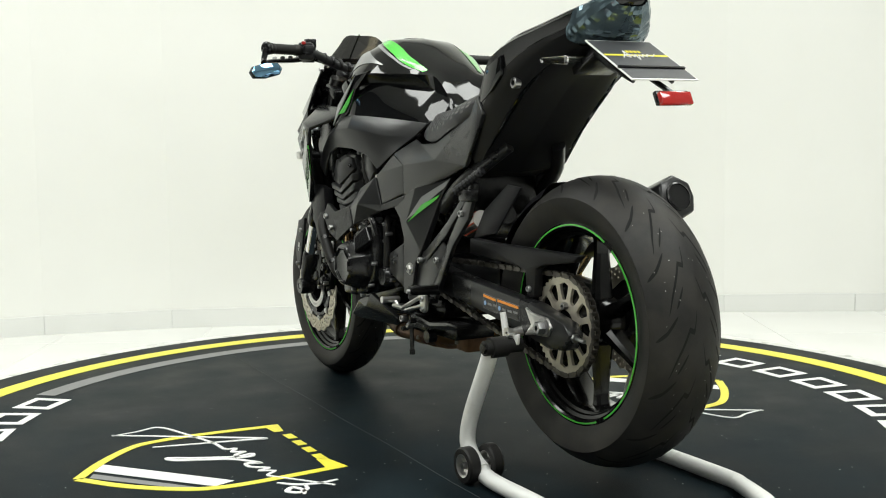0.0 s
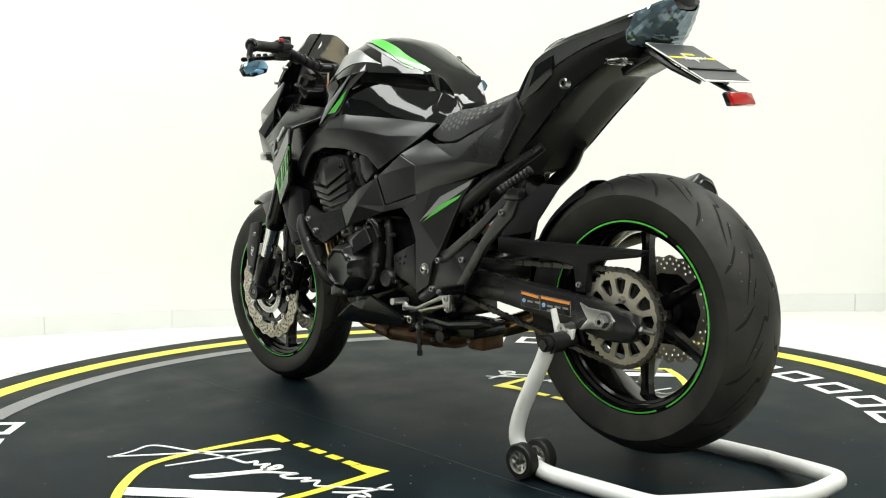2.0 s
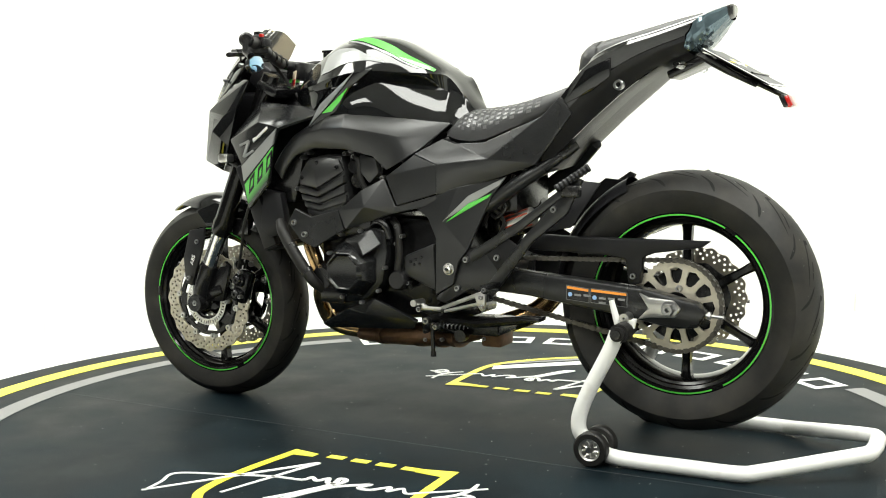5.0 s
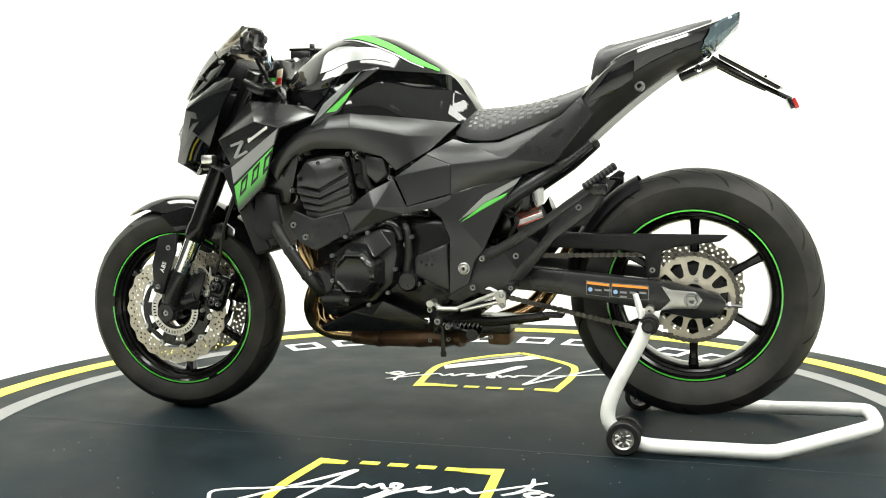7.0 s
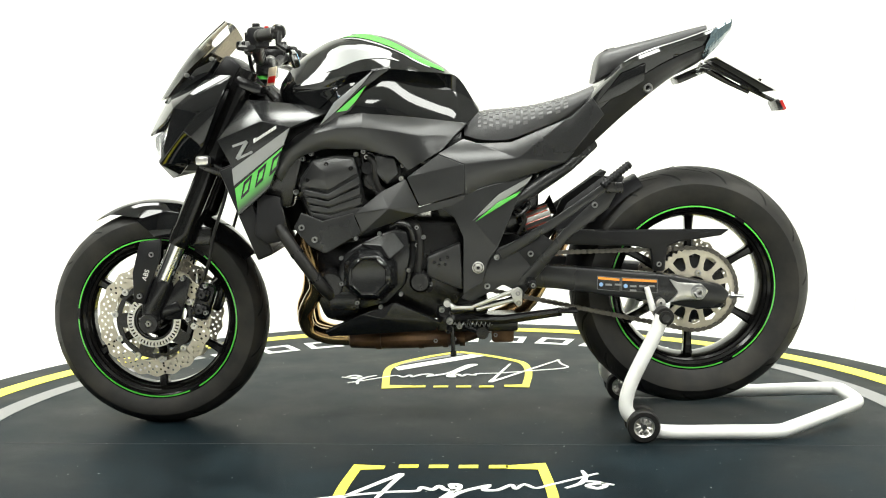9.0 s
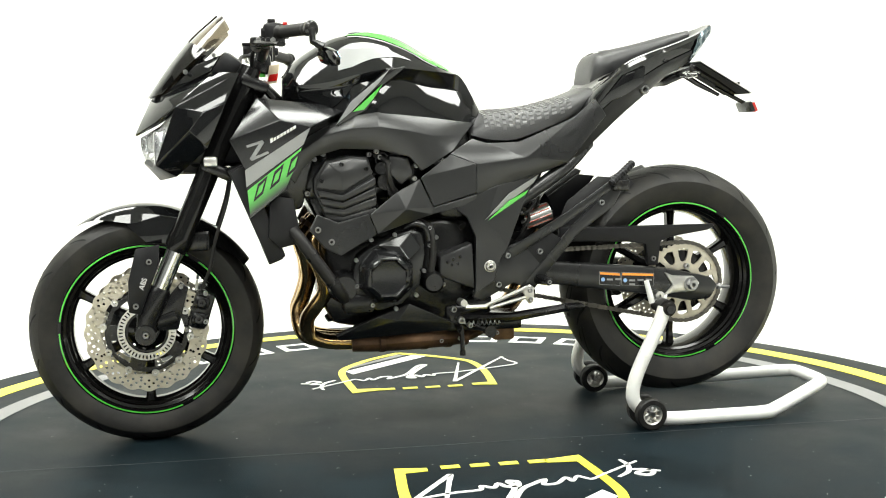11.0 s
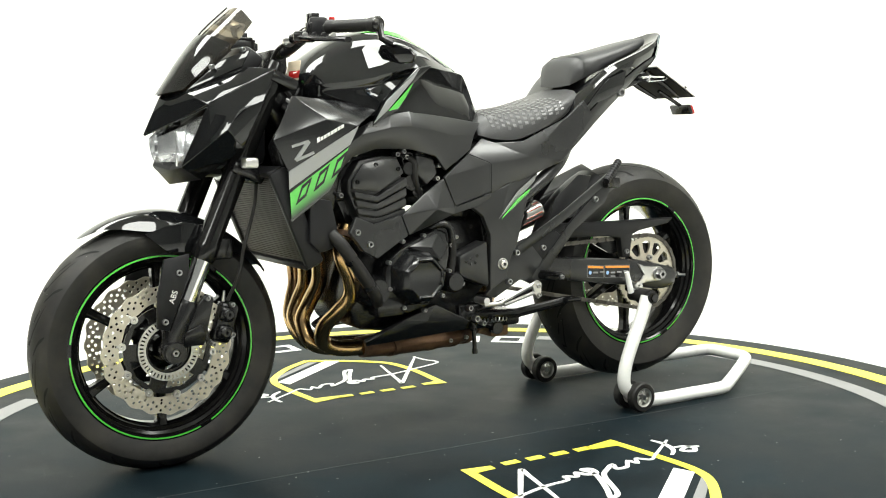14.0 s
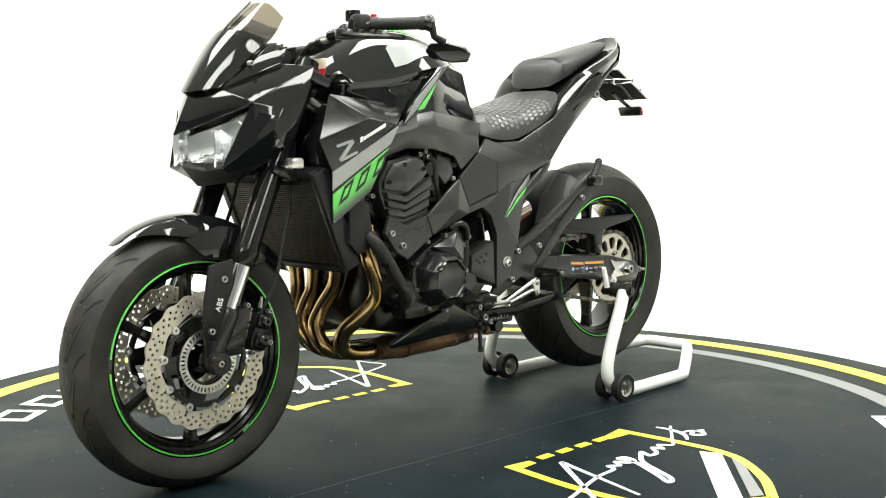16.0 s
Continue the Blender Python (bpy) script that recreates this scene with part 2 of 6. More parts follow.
# walls 1, 6 and 7 stay out of view; their tone steers light and reflections
for i, (a, b) in enumerate(zip(ROOM, ROOM[1:] + ROOM[:1])):
    wall_run(f"wall_{i + 1}", a, b, FZ - 0.1, CEIL, 0.12, M_WALL if 1 <= i <= 4 else (M_PALE if i == 5 else M_SIDE if i == 6 else M_DARK), "plain white painted studio wall" if 1 <= i <= 4 else "unseen wall, its grey set to shape reflections", "wall")


def floor():
    bm = box(0, 1.7, FZ - 0.05, 9.0, 8.4, 0.1)
    ob = tagged(part("floor", bm, M_GROUT), "white glazed floor tiles with thin grey joints", "floor", kind="structure")
    return ob


room_floor = floor()
tagged(part("ceiling", box(0, 1.7, CEIL + 0.05, 9.0, 8.4, 0.1), M_CEIL), "plain white ceiling", "ceiling", kind="structure")


def skirting():
    for i, (a, b) in enumerate(zip(ROOM, ROOM[1:] + ROOM[:1])):
        a, b = Vector((*a, 0)), Vector((*b, 0))
        d = (b - a).normalized()
        n = Vector((-d.y, d.x, 0))
        if n.dot((a + b) / 2) < 0:
            n = -n
        base = new("baseboard")
        tagged(base, "white tiled skirting along the foot of the wall", "baseboard", kind="structure")
        length, k = (b - a).length, 0
        while k * 0.6 < length - 0.02:
            u0, u1 = k * 0.6 + 0.001, min(k * 0.6 + 0.6, length) - 0.001
            mid = a + d * (u0 + u1) / 2 - n * 0.005
            bm = box(0, 0, 0, u1 - u0, 0.010, 0.085, 0.0015, seg=1)
            bm.transform(Matrix.Translation((mid.x, mid.y, FZ + 0.0445)) @ Matrix.Rotation(math.atan2(d.y, d.x), 4, "Z"))
            part("skirting_tile", bm, M_SKIRT, base)
            k += 1


skirting()


def ceiling_light(px, py):
    t = thing("ceiling_light", "lit rectangular ceiling light panel with a white frame", "ceiling light", "ceiling light panels")
    fr = join(box(0, 0.40, 0, 1.38, 0.04, 0.05, 0.004), box(0, -0.40, 0, 1.38, 0.04, 0.05, 0.004), box(0.67, 0, 0, 0.04, 0.76, 0.05, 0.004), box(-0.67, 0, 0, 0.04, 0.76, 0.05, 0.004))
    part("frame", fr, M_WHITE, t)
    part("diffuser", box(0, 0, 0.012, 1.30, 0.76, 0.012), M_PANEL, t)
    t.location = (px, py, CEIL - 0.026)


for px, py in PANELS:
    ceiling_light(px, py)

# ---- the turntable ----
table = thing("turntable", "round dark turntable with yellow and grey rings and white marks", "turntable")
part("platform", lathe([(0.0005, 0), (1.575, 0), (1.58, -0.003), (1.58, -0.052), (0.0005, -0.052)], seg=160, closed=False, axis="z"), M_MAT, table)


def ring_edge():
    """The worn white border round the platform, a little uneven in width."""
    bm = bmesh.new()
    rows = []
    for k in range(160):
        a = 2 * math.pi * k / 160
        w = 1.63 + 0.025 * math.sin(a + 2.2) + 0.006 * noise.noise((math.cos(a) * 4, math.sin(a) * 4, 0))
        rows.append([bm.verts.new((r * math.cos(a), r * math.sin(a), z)) for r, z in ((1.58, -0.001), (w, -0.004), (w + 0.004, -0.012), (w + 0.004, -0.052), (1.58, -0.052))])
    for a, b in zip(rows, rows[1:] + rows[:1]):
        for k in range(5):
            bm.faces.new((a[k], a[(k + 1) % 5], b[(k + 1) % 5], b[k]))
    return bm


part("border", ring_edge(), M_RIM, table, "worn white border strip")


def arc_band(r0, r1, a0, a1, n, z=0.0012):
    bm = bmesh.new()
    rows = []
    for k in range(n + 1):
        a = radians(a0 + (a1 - a0) * k / n)
        rows.append([bm.verts.new((r * math.cos(a), r * math.sin(a), h)) for r, h in ((r0, 0.0002), (r0, z), (r1, z), (r1, 0.0002))])
    for p, q in zip(rows, rows[1:]):
        for k in range(4):
            bm.faces.new((p[k], p[(k + 1) % 4], q[(k + 1) % 4], q[k]))
    bm.faces.new(rows[0])
    bm.faces.new(rows[-1][::-1])
    return bm


part("yellow_ring", arc_band(1.405, 1.475, 0, 359.99, 180), M_YEL, table, "yellow printed ring")
for a0, a1 in ((-44, 46), (138, 224)):
    part("grey_ring", arc_band(1.247, 1.312, a0, a1, 60), M_GREY, table, "grey printed arc")


def flat_strip(pts, w, z0=0.0003, z1=0.0016, widths=None):
    """A printed stroke of some width along plan points."""
    bm = bmesh.new()
    P = [Vector((*p, 0)) for p in pts]
    L, R = [], []
    for i, p in enumerate(P):
        d = (P[min(i + 1, len(P) - 1)] - P[max(i - 1, 0)]).normalized()
        n = Vector((-d.y, d.x, 0)) * (widths[i] if widths else w) / 2
        if 0 < i < len(P) - 1:
            n /= max((P[i + 1] - P[i]).normalized().dot(d), 0.45)
        L.append(p + n), R.append(p - n)
    lo = [[bm.verts.new((q.x, q.y, z)) for q in s] for s in (L, R) for z in (z0, z1)]
    l0, l1, r0, r1 = lo
    for i in range(len(P) - 1):
        bm.faces.new((l1[i], r1[i], r1[i + 1], l1[i + 1]))
        bm.faces.new((l0[i], l1[i], l1[i + 1], l0[i + 1]))
        bm.faces.new((r0[i], r0[i + 1], r1[i + 1], r1[i]))
    return bm


def flat_poly(pts, z0=0.0003, z1=0.0014):
    bm = bmesh.new()
    a = [bm.verts.new((x, y, z0)) for x, y in pts]
    b = [bm.verts.new((x, y, z1)) for x, y in pts]
    bm.faces.new(b)
    for i in range(len(a)):
        bm.faces.new((a[i], a[(i + 1) % len(a)], b[(i + 1) % len(a)], b[i]))
    return bm


def letter_mark(a, r0=1.165, r1=1.285, w=0.125):
    """A plain hollow block of a letter's size, standing across the ring."""
    m = Matrix.Rotation(radians(a), 4, "Z")
    rm, h, t = (r0 + r1) / 2, (r1 - r0) / 2, 0.025
    out = [(rm - h, -w / 2), (rm + h, -w / 2), (rm + h, w / 2), (rm - h, w / 2)]
    inn = [(rm - h + t, -w / 2 + t), (rm + h - t, -w / 2 + t), (rm + h - t, w / 2 - t), (rm - h + t, w / 2 - t)]
    bm = bmesh.new()
    z = 0.0014
    O = [bm.verts.new((x, y, z)) for x, y in out]
    I = [bm.verts.new((x, y, z)) for x, y in inn]
    O0 = [bm.verts.new((x, y, 0.0003)) for x, y in out]
    for i in range(4):
        j = (i + 1) % 4
        bm.faces.new((O[i], O[j], I[j], I[i]))
        bm.faces.new((O0[i], O0[j], O[j], O[i]))
    bm.transform(m)
    return bm


for centre in (92, -90):
    for k in range(11):
        part("letter_mark", letter_mark(centre + (k - 5) * 8.3), M_WHITE, table, "white printed block")


def emblem(m):
    """A yellow shield outline with two slanted bars, a row of small blocks in its flat edge and a white scrawl across it."""
    def put(name, bm, material, label):
        bm.transform(m)
        part(name, bm, material, table, label)
    left = [(0.118, 0.435), (0.184, 0.433), (0.197, 0.62), (0.187, 0.755), (0.155, 0.822), (0.06, 0.91), (-0.045, 0.980)]
    right = [(-0.168, 0.428), (-0.253, 0.420), (-0.270, 0.62), (-0.266, 0.715), (-0.235, 0.79), (-0.15, 0.895), (-0.045, 0.980)]
    for run in (left, right):
        head, tail = run[:2], run[1:]
        tail = [tuple(p.xy) for p in spline([(*q, 0) for q in tail], 5)]
        put("shield_line", flat_strip([head[0], head[1], *tail[1:]], 0.024, z1=0.0014), M_YEL, "yellow printed shield edge")
    put("shield_bar", flat_poly([(-0.235, 0.665), (-0.255, 0.715), (0.0, 0.935), (0.045, 0.905)], z1=0.0013), M_WHITE, "white printed bar")
    put("shield_bar", flat_poly([(-0.255, 0.740), (-0.245, 0.775), (-0.05, 0.955), (-0.022, 0.94)], z1=0.0013), M_GREY, "grey printed bar")
    for k in range(4):
        x = 0.085 - k * 0.071
        o = [(x, 0.414), (x - 0.046, 0.412), (x - 0.046, 0.436), (x, 0.438)]
        put("shield_block", flat_poly(o), M_YEL, "small yellow printed block")
    # the scrawl: a tall looped stroke, then low waves and a crossed end
    strokes = [
        [(0.307, 0.835), (0.25, 0.75), (0.17, 0.63), (0.10, 0.525), (0.073, 0.488), (0.085, 0.54), (0.11, 0.65), (0.137, 0.766)],
        [(0.30, 0.835), (0.31, 0.77), (0.325, 0.705), (0.22, 0.66), (0.10, 0.62), (0.03, 0.61), (0.02, 0.585), (-0.005, 0.60), (-0.02, 0.575),
         (-0.035, 0.60), (-0.06, 0.60), (-0.065, 0.57), (-0.045, 0.565), (-0.05, 0.61), (-0.01, 0.70), (0.02, 0.755), (-0.01, 0.74), (-0.06, 0.63), (-0.10, 0.59),
         (-0.13, 0.57), (-0.12, 0.60), (-0.15, 0.60), (-0.18, 0.565), (-0.19, 0.59), (-0.21, 0.56), (-0.235, 0.585), (-0.27, 0.56), (-0.38, 0.475)],
        [(-0.30, 0.585), (-0.335, 0.55), (-0.35, 0.50), (-0.345, 0.455)],
        [(-0.345, 0.535), (-0.375, 0.54), (-0.39, 0.565), (-0.37, 0.585), (-0.35, 0.565), (-0.38, 0.55), (-0.41, 0.56)],
    ]
    for s in strokes:
        pts = [tuple(p.xy) for p in spline([(*q, 0) for q in s], 6)]
        n = len(pts)
        put("scrawl", flat_strip(pts, 0.010, z1=0.0019, widths=[0.007 + 0.006 * math.sin(math.pi * i / (n - 1)) for i in range(n)]), M_WHITE, "white printed scrawl")


emblem(Matrix())
emblem(Matrix.Translation((-0.045, 0.01, 0)) @ Matrix.Rotation(math.pi, 4, "Z"))


# ---- the motorcycle ----
# its own space: x forward, y to its left, z up from the mat
ON_TABLE = pose(0, -0.033, 0, 0, 0, 1.6)
bike = thing("motorcycle", "black naked sport motorcycle with green accents on a rear stand", "motorcycle")
FA, RA = Vector((0.779, 0, 0.294)), Vector((-0.664, 0, 0.369))


def tyre_radius(R, half, y):
    return R - (1 - math.cos(math.asin(min(abs(y) / half, 1) * math.sin(radians(62))))) * half * 0.98


def tyre_profile(R, half, bead, bw):
    pts = [(bead, -bw), (bead + 0.012, -bw - 0.006), (bead + (R - bead) * 0.40, -half * 0.97), (bead + (R - bead) * 0.58, -half)]
    for k in range(-6, 7):
        y = half * 0.99 * k / 6
        pts.append((tyre_radius(R, half, y), y))
    pts += [(bead + (R - bead) * 0.58, half), (bead + (R - bead) * 0.40, half * 0.97), (bead + 0.012, bw + 0.006), (bead, bw)]
    return pts


def tread(c, R, half, count, slant):
    """Slanted sipes on both shoulders: thin strips laid on the rubber, the grooves' shade put into their colour."""
    bm = bmesh.new()
    for k in range(count):
        for s in (1, -1):
            for run, wide in (([(0.06, 0.0), (0.16, 0.085), (0.27, 0.075), (0.55, 0.20), (0.66, 0.275)], 0.0056), ([(0.50, 0.02), (0.72, 0.085), (0.90, 0.12)], 0.0050), ([(0.30, 0.17), (0.50, 0.25)], 0.0044)):
                pts = [(np.interp(i / 14, np.linspace(0, 1, len(run)), [q[0] for q in run]), np.interp(i / 14, np.linspace(0, 1, len(run)), [q[1] for q in run])) for i in range(15)]
                rows = []
                for i, (fy, fa) in enumerate(pts):
                    y = s * half * fy
                    a = 2 * math.pi * (k + (0.5 if s < 0 else 0)) / count + fa * slant
                    r = tyre_radius(R, half, y) + 0.0006
                    da = wide * (1 - abs(2 * i / 14 - 1) ** 4 * 0.75) / R
                    rows.append([bm.verts.new((c.x + r * math.cos(a + d), c.y + y, c.z + r * math.sin(a + d))) for d in (-da, da)])
                for p, q in zip(rows, rows[1:]):
                    bm.faces.new((p[0], p[1], q[1], q[0]))
    return bm


def wheel(name, c, R, half, bw, spoke0, count):
    w = new(name)
    w.parent = bike
    bead = 0.214
    ty = part("tyre", lathe(tyre_profile(R, half, bead, bw), c, 144, closed=True), M_TYRE, w, "worn black sport tyre with slanted grooves")
    tagged(part("tread_relief", tread(c, R, half, count, 1.6), M_BLACK_SHADE, w), kind="stuff")
    bm = bmesh.new()
    for k in range(150):
        y = half * 0.8 * random.uniform(-1, 1)
        a, r, d = random.uniform(0, 6.283), tyre_radius(R, half, y) + 0.0007, random.uniform(0.0006, 0.0016)
        m = Vector((c.x + r * math.cos(a), y, c.z + r * math.sin(a)))
        t = Vector((-math.sin(a), 0, math.cos(a)))
        bm.faces.new([bm.verts.new(m + t * d * u + Vector((0, d * v * 0.8, 0))) for u, v in ((-1, -0.4), (0.3, -1), (1, 0.5), (-0.3, 1))])
    tagged(part("grit", bm, M_DUST, w, "pale grit on the tread"), kind="stuff")
    half_lip = [(0.222, bw - 0.002), (0.222, bw + 0.004), (0.213, bw + 0.005), (0.2095, bw + 0.001), (0.2085, bw - 0.006), (0.2015, bw - 0.010), (0.1995, bw - 0.016),
                (0.1935, bw - 0.020), (0.1905, bw - 0.030), (0.186, 0.012)]
    lip = half_lip + [(r, -y) for r, y in half_lip[::-1]] + [(0.206, -bw + 0.02), (0.196, 0), (0.206, bw - 0.02)]
    part("rim", lathe(lip, c, 128, closed=True), M_RIMB, w, "gloss black cast rim")
    for s in (1, -1):
        for a0 in (8, 128, 248):
            bm = bmesh.new()
            rows = []
            for k in range(33):
                a = radians(a0 + 112 * k / 32)
                rows.append([bm.verts.new((c.x + r * math.cos(a), s * y, c.z + r * math.sin(a))) for r, y in ((0.2145, bw + 0.0060), (0.2182, bw + 0.0056), (0.2182, bw + 0.0036), (0.2145, bw + 0.0036))])
            for p, q in zip(rows, rows[1:]):
                for k in range(4):
                    bm.faces.new((p[k], p[(k + 1) % 4], q[(k + 1) % 4], q[k]))
            bm.faces.new(rows[0]), bm.faces.new(rows[-1][::-1])
            part("rim_stripe", bm, M_GREEN, w, "green rim stripe")
    for k in range(6):
        a = radians(spoke0 + 60 * k)
        rings = []
        for r, hw, hy in ((0.045, 0.017, 0.026), (0.09, 0.0125, 0.022), (0.15, 0.0100, 0.017), (0.182, 0.012, 0.018), (0.197, 0.02, 0.022)):
            o = Vector((math.cos(a), 0, math.sin(a)))
            t = Vector((-math.sin(a), 0, math.cos(a)))
            sect = [(1, -0.6), (1, 0.6), (0.55, 1), (-0.55, 1), (-1, 0.6), (-1, -0.6), (-0.55, -1), (0.55, -1)]
            rings.append([c + o * r + t * hw * u + Vector((0, hy * v, 0)) for u, v in sect])
        part("spoke", loft(rings), M_RIMB, w)
    part("hub", lathe([(0.012, 0.055), (0.030, 0.055), (0.034, 0.04), (0.052, 0.026), (0.056, 0.0), (0.052, -0.026), (0.034, -0.04), (0.030, -0.055), (0.012, -0.055)], c, 40), M_RIMB, w)
    return w


front_wheel = wheel("front_wheel", FA, 0.297, 0.060, 0.046, 30, 15)
rear_wheel = wheel("rear_wheel", RA, 0.321, 0.093, 0.070, 30, 15)


def pierced(loops, c, y0, y1):
    """A flat plate in the x-z plane bounded by loops (the outer one and its holes), given thickness."""
    bm = bmesh.new()
    for loop in loops:
        vs = [bm.verts.new((c[0] + x, y0, c[1] + z)) for x, z in loop]
        for i in range(len(vs)):
            bm.edges.new((vs[i], vs[(i + 1) % len(vs)]))
    bmesh.ops.triangle_fill(bm, use_beauty=True, use_dissolve=False, edges=bm.edges[:])
    r = bmesh.ops.extrude_face_region(bm, geom=bm.faces[:])
    for v in r["geom"]:
        if isinstance(v, bmesh.types.BMVert):
            v.co.y = y1
    return bm


def ring_pts(r, n, amp=0.0, waves=0, a0=0.0, x=0.0, z=0.0):
    return [(x + (r + amp * math.cos(waves * 2 * math.pi * k / n)) * math.cos(a0 + 2 * math.pi * k / n), z + (r + amp * math.cos(waves * 2 * math.pi * k / n)) * math.sin(a0 + 2 * math.pi * k / n)) for k in range(n)]


def brake_disc(parent, c, R, r, y, waves, rows, holes, name="brake_disc"):
    bm = bmesh.new()
    full = 2 * math.pi
    for sec in range(10):           # filled a tenth at a time, each with its own holes
        a0, a1 = full * (sec * 4 + 0.25) / 40, full * (sec * 4 + 4.25) / 40
        arc = [a0 + (a1 - a0) * k / 16 for k in range(17)]
        loop = [((R + 0.0028 * math.cos(waves * a)) * math.cos(a), (R + 0.0028 * math.cos(waves * a)) * math.sin(a)) for a in arc]
        loop += [((r + 0.0022 * math.cos(waves * a / 2)) * math.cos(a), (r + 0.0022 * math.cos(waves * a / 2)) * math.sin(a)) for a in arc[::-1]]
        loops = [loop]
        for rr, n, off in rows:
            for k in range(n):
                a = full * (k + off) / n
                if a0 < a < a1 or a0 < a + full < a1:
                    loops.append(ring_pts(holes, 7, x=rr * math.cos(a), z=rr * math.sin(a)))
        edges = []
        for lp in loops:
            vs = [bm.verts.new((c.x + u, y, c.z + v)) for u, v in lp]
            edges += [bm.edges.new((vs[i], vs[(i + 1) % len(vs)])) for i in range(len(vs))]
        bmesh.ops.triangle_fill(bm, use_beauty=True, use_dissolve=False, edges=edges)
    bmesh.ops.remove_doubles(bm, verts=bm.verts, dist=1e-5)
    g = bmesh.ops.extrude_face_region(bm, geom=bm.faces[:])
    for v in g["geom"]:
        if isinstance(v, bmesh.types.BMVert):
            v.co.y = y + 0.005
    return part(name, bm, M_STEEL, parent, "drilled wave-edged steel brake disc")


for s in (1, -1):
    y = 0.074 if s > 0 else -0.079
    d = brake_disc(front_wheel, FA, 0.152, 0.112, y, 20, [(0.1435, 40, 0), (0.1352, 40, 0.5), (0.1270, 40, 0), (0.1194, 20, 0.5)], 0.0038)
    arms = [ring_pts(0.104, 60), ring_pts(0.048, 40)]
    for k in range(5):
        a0 = 2 * math.pi * (k + 0.5) / 5
        arms.append([(r * math.cos(a0 + da), r * math.sin(a0 + da)) for r, da in ((0.092, -0.42), (0.095, 0), (0.092, 0.42), (0.064, 0.30), (0.062, 0), (0.064, -0.30))])
    part("disc_carrier", pierced(arms, (FA.x, FA.z), y - 0.002, y + 0.005), M_ENG, d)
    for k in range(10):
        a = 2 * math.pi * (k + 0.25) / 10
        part("rivet", lathe([(0.0035, 0.008 * s), (0.0085, 0.008 * s), (0.0092, 0.004 * s), (0.0092, -0.008 * s), (0.0035, -0.008 * s)], (FA.x + 0.108 * math.cos(a), y + 0.002, FA.z + 0.108 * math.sin(a)), 16), M_ALU, d, "bright disc bobbin")
slots = [ring_pts(0.0725, 90), ring_pts(0.054, 60)]
for k in range(45):
    a = 2 * math.pi * k / 45
    slots.append([(r * math.cos(a + d), r * math.sin(a + d)) for r, d in ((0.0690, -0.030), (0.0690, 0.030), (0.0595, 0.030), (0.0595, -0.030))])
part("sensor_ring", pierced(slots, (FA.x, FA.z), 0.084, 0.087), M_ALU, front_wheel, "slotted bright speed sensor ring")
rd = brake_disc(rear_wheel, RA, 0.125, 0.085, -0.085, 20, [(0.118, 40, 0), (0.108, 40, 0.5), (0.097, 20, 0.5)], 0.0035)
part("disc_carrier", lathe([(0.04, -0.09), (0.088, -0.086), (0.088, -0.081), (0.04, -0.07)], RA, 40), M_ENG, rd)

# sprocket: bright ring with long windows
loops = [[((0.104 if (k // 2) % 2 else 0.109) * math.cos(2 * math.pi * k / 172), (0.104 if (k // 2) % 2 else 0.109) * math.sin(2 * math.pi * k / 172)) for k in range(172)], ring_pts(0.034, 40)]
for k in range(12):
    a = 2 * math.pi * k / 12
    loops.append([(r * math.cos(a + d), r * math.sin(a + d)) for r, d in ((0.089, -0.175), (0.094, 0.0), (0.089, 0.175), (0.070, 0.175), (0.057, 0.12), (0.054, 0), (0.057, -0.12), (0.070, -0.175))])
sprocket = part("sprocket", pierced(loops, (RA.x, RA.z), 0.094, 0.101), M_STEEL, rear_wheel, "bright steel rear sprocket with long windows")
part("cush_hub", lathe([(0.02, 0.06), (0.075, 0.06), (0.085, 0.085), (0.055, 0.093), (0.02, 0.093)], RA, 48), M_ENG, rear_wheel)
for k in range(5):
    a = 2 * math.pi * k / 5 + 0.5
    part("sprocket_nut", lathe([(0.004, 0.112), (0.008, 0.112), (0.009, 0.100), (0.004, 0.100)], (RA.x + 0.044 * math.cos(a), 0, RA.z + 0.044 * math.sin(a)), 6), M_BOLT, sprocket)


# body shells made from half sections
def half_lines(stations, fine):
    n = len(stations[0][1])
    return [spline([(s[0], *s[1][k]) for s in stations], fine) for k in range(n)]


def surf(lines, u, v, off=0.0015):
    """A point on the left flank of a half-section skin: u along it and v round it, both from 0 to 1, lifted by off."""
    def at(u, v):
        i, k = min(max(u, 0), 0.9999) * (len(lines[0]) - 1), min(max(v, 0), 0.9999) * (len(lines) - 1)
        i0, k0 = int(i), int(k)
        a, b = lines[k0][i0].lerp(lines[k0][i0 + 1], i - i0), lines[k0 + 1][i0].lerp(lines[k0 + 1][i0 + 1], i - i0)
        return a.lerp(b, k - k0)
    p, e = at(u, v), 0.02
    n = (at(u + e, v) - at(u - e, v)).cross(at(u, v + e) - at(u, v - e))
    n.normalize()
    mid = (at(u, 0) + at(u, 0.999)) / 2
    if n.dot(p - mid) < 0:
        n = -n
    return p + n * off


def decal(lines, rows, off=0.0014, cols=5):
    """A thin patch on such a skin: rows of (u, v from, v to)."""
    bm = bmesh.new()
    us = np.linspace(0, len(rows) - 1, (len(rows) - 1) * 5 + 1)
    u, a, b = (np.interp(us, range(len(rows)), [r[i] for r in rows]) for i in range(3))
    g = [[bm.verts.new(surf(lines, u[i], a[i] + (b[i] - a[i]) * k / cols, off)) for k in range(cols + 1)] for i in range(len(us))]
    for p, q in zip(g, g[1:]):
        for k in range(cols):
            bm.faces.new((p[k], p[k + 1], q[k + 1], q[k]))
    return bm


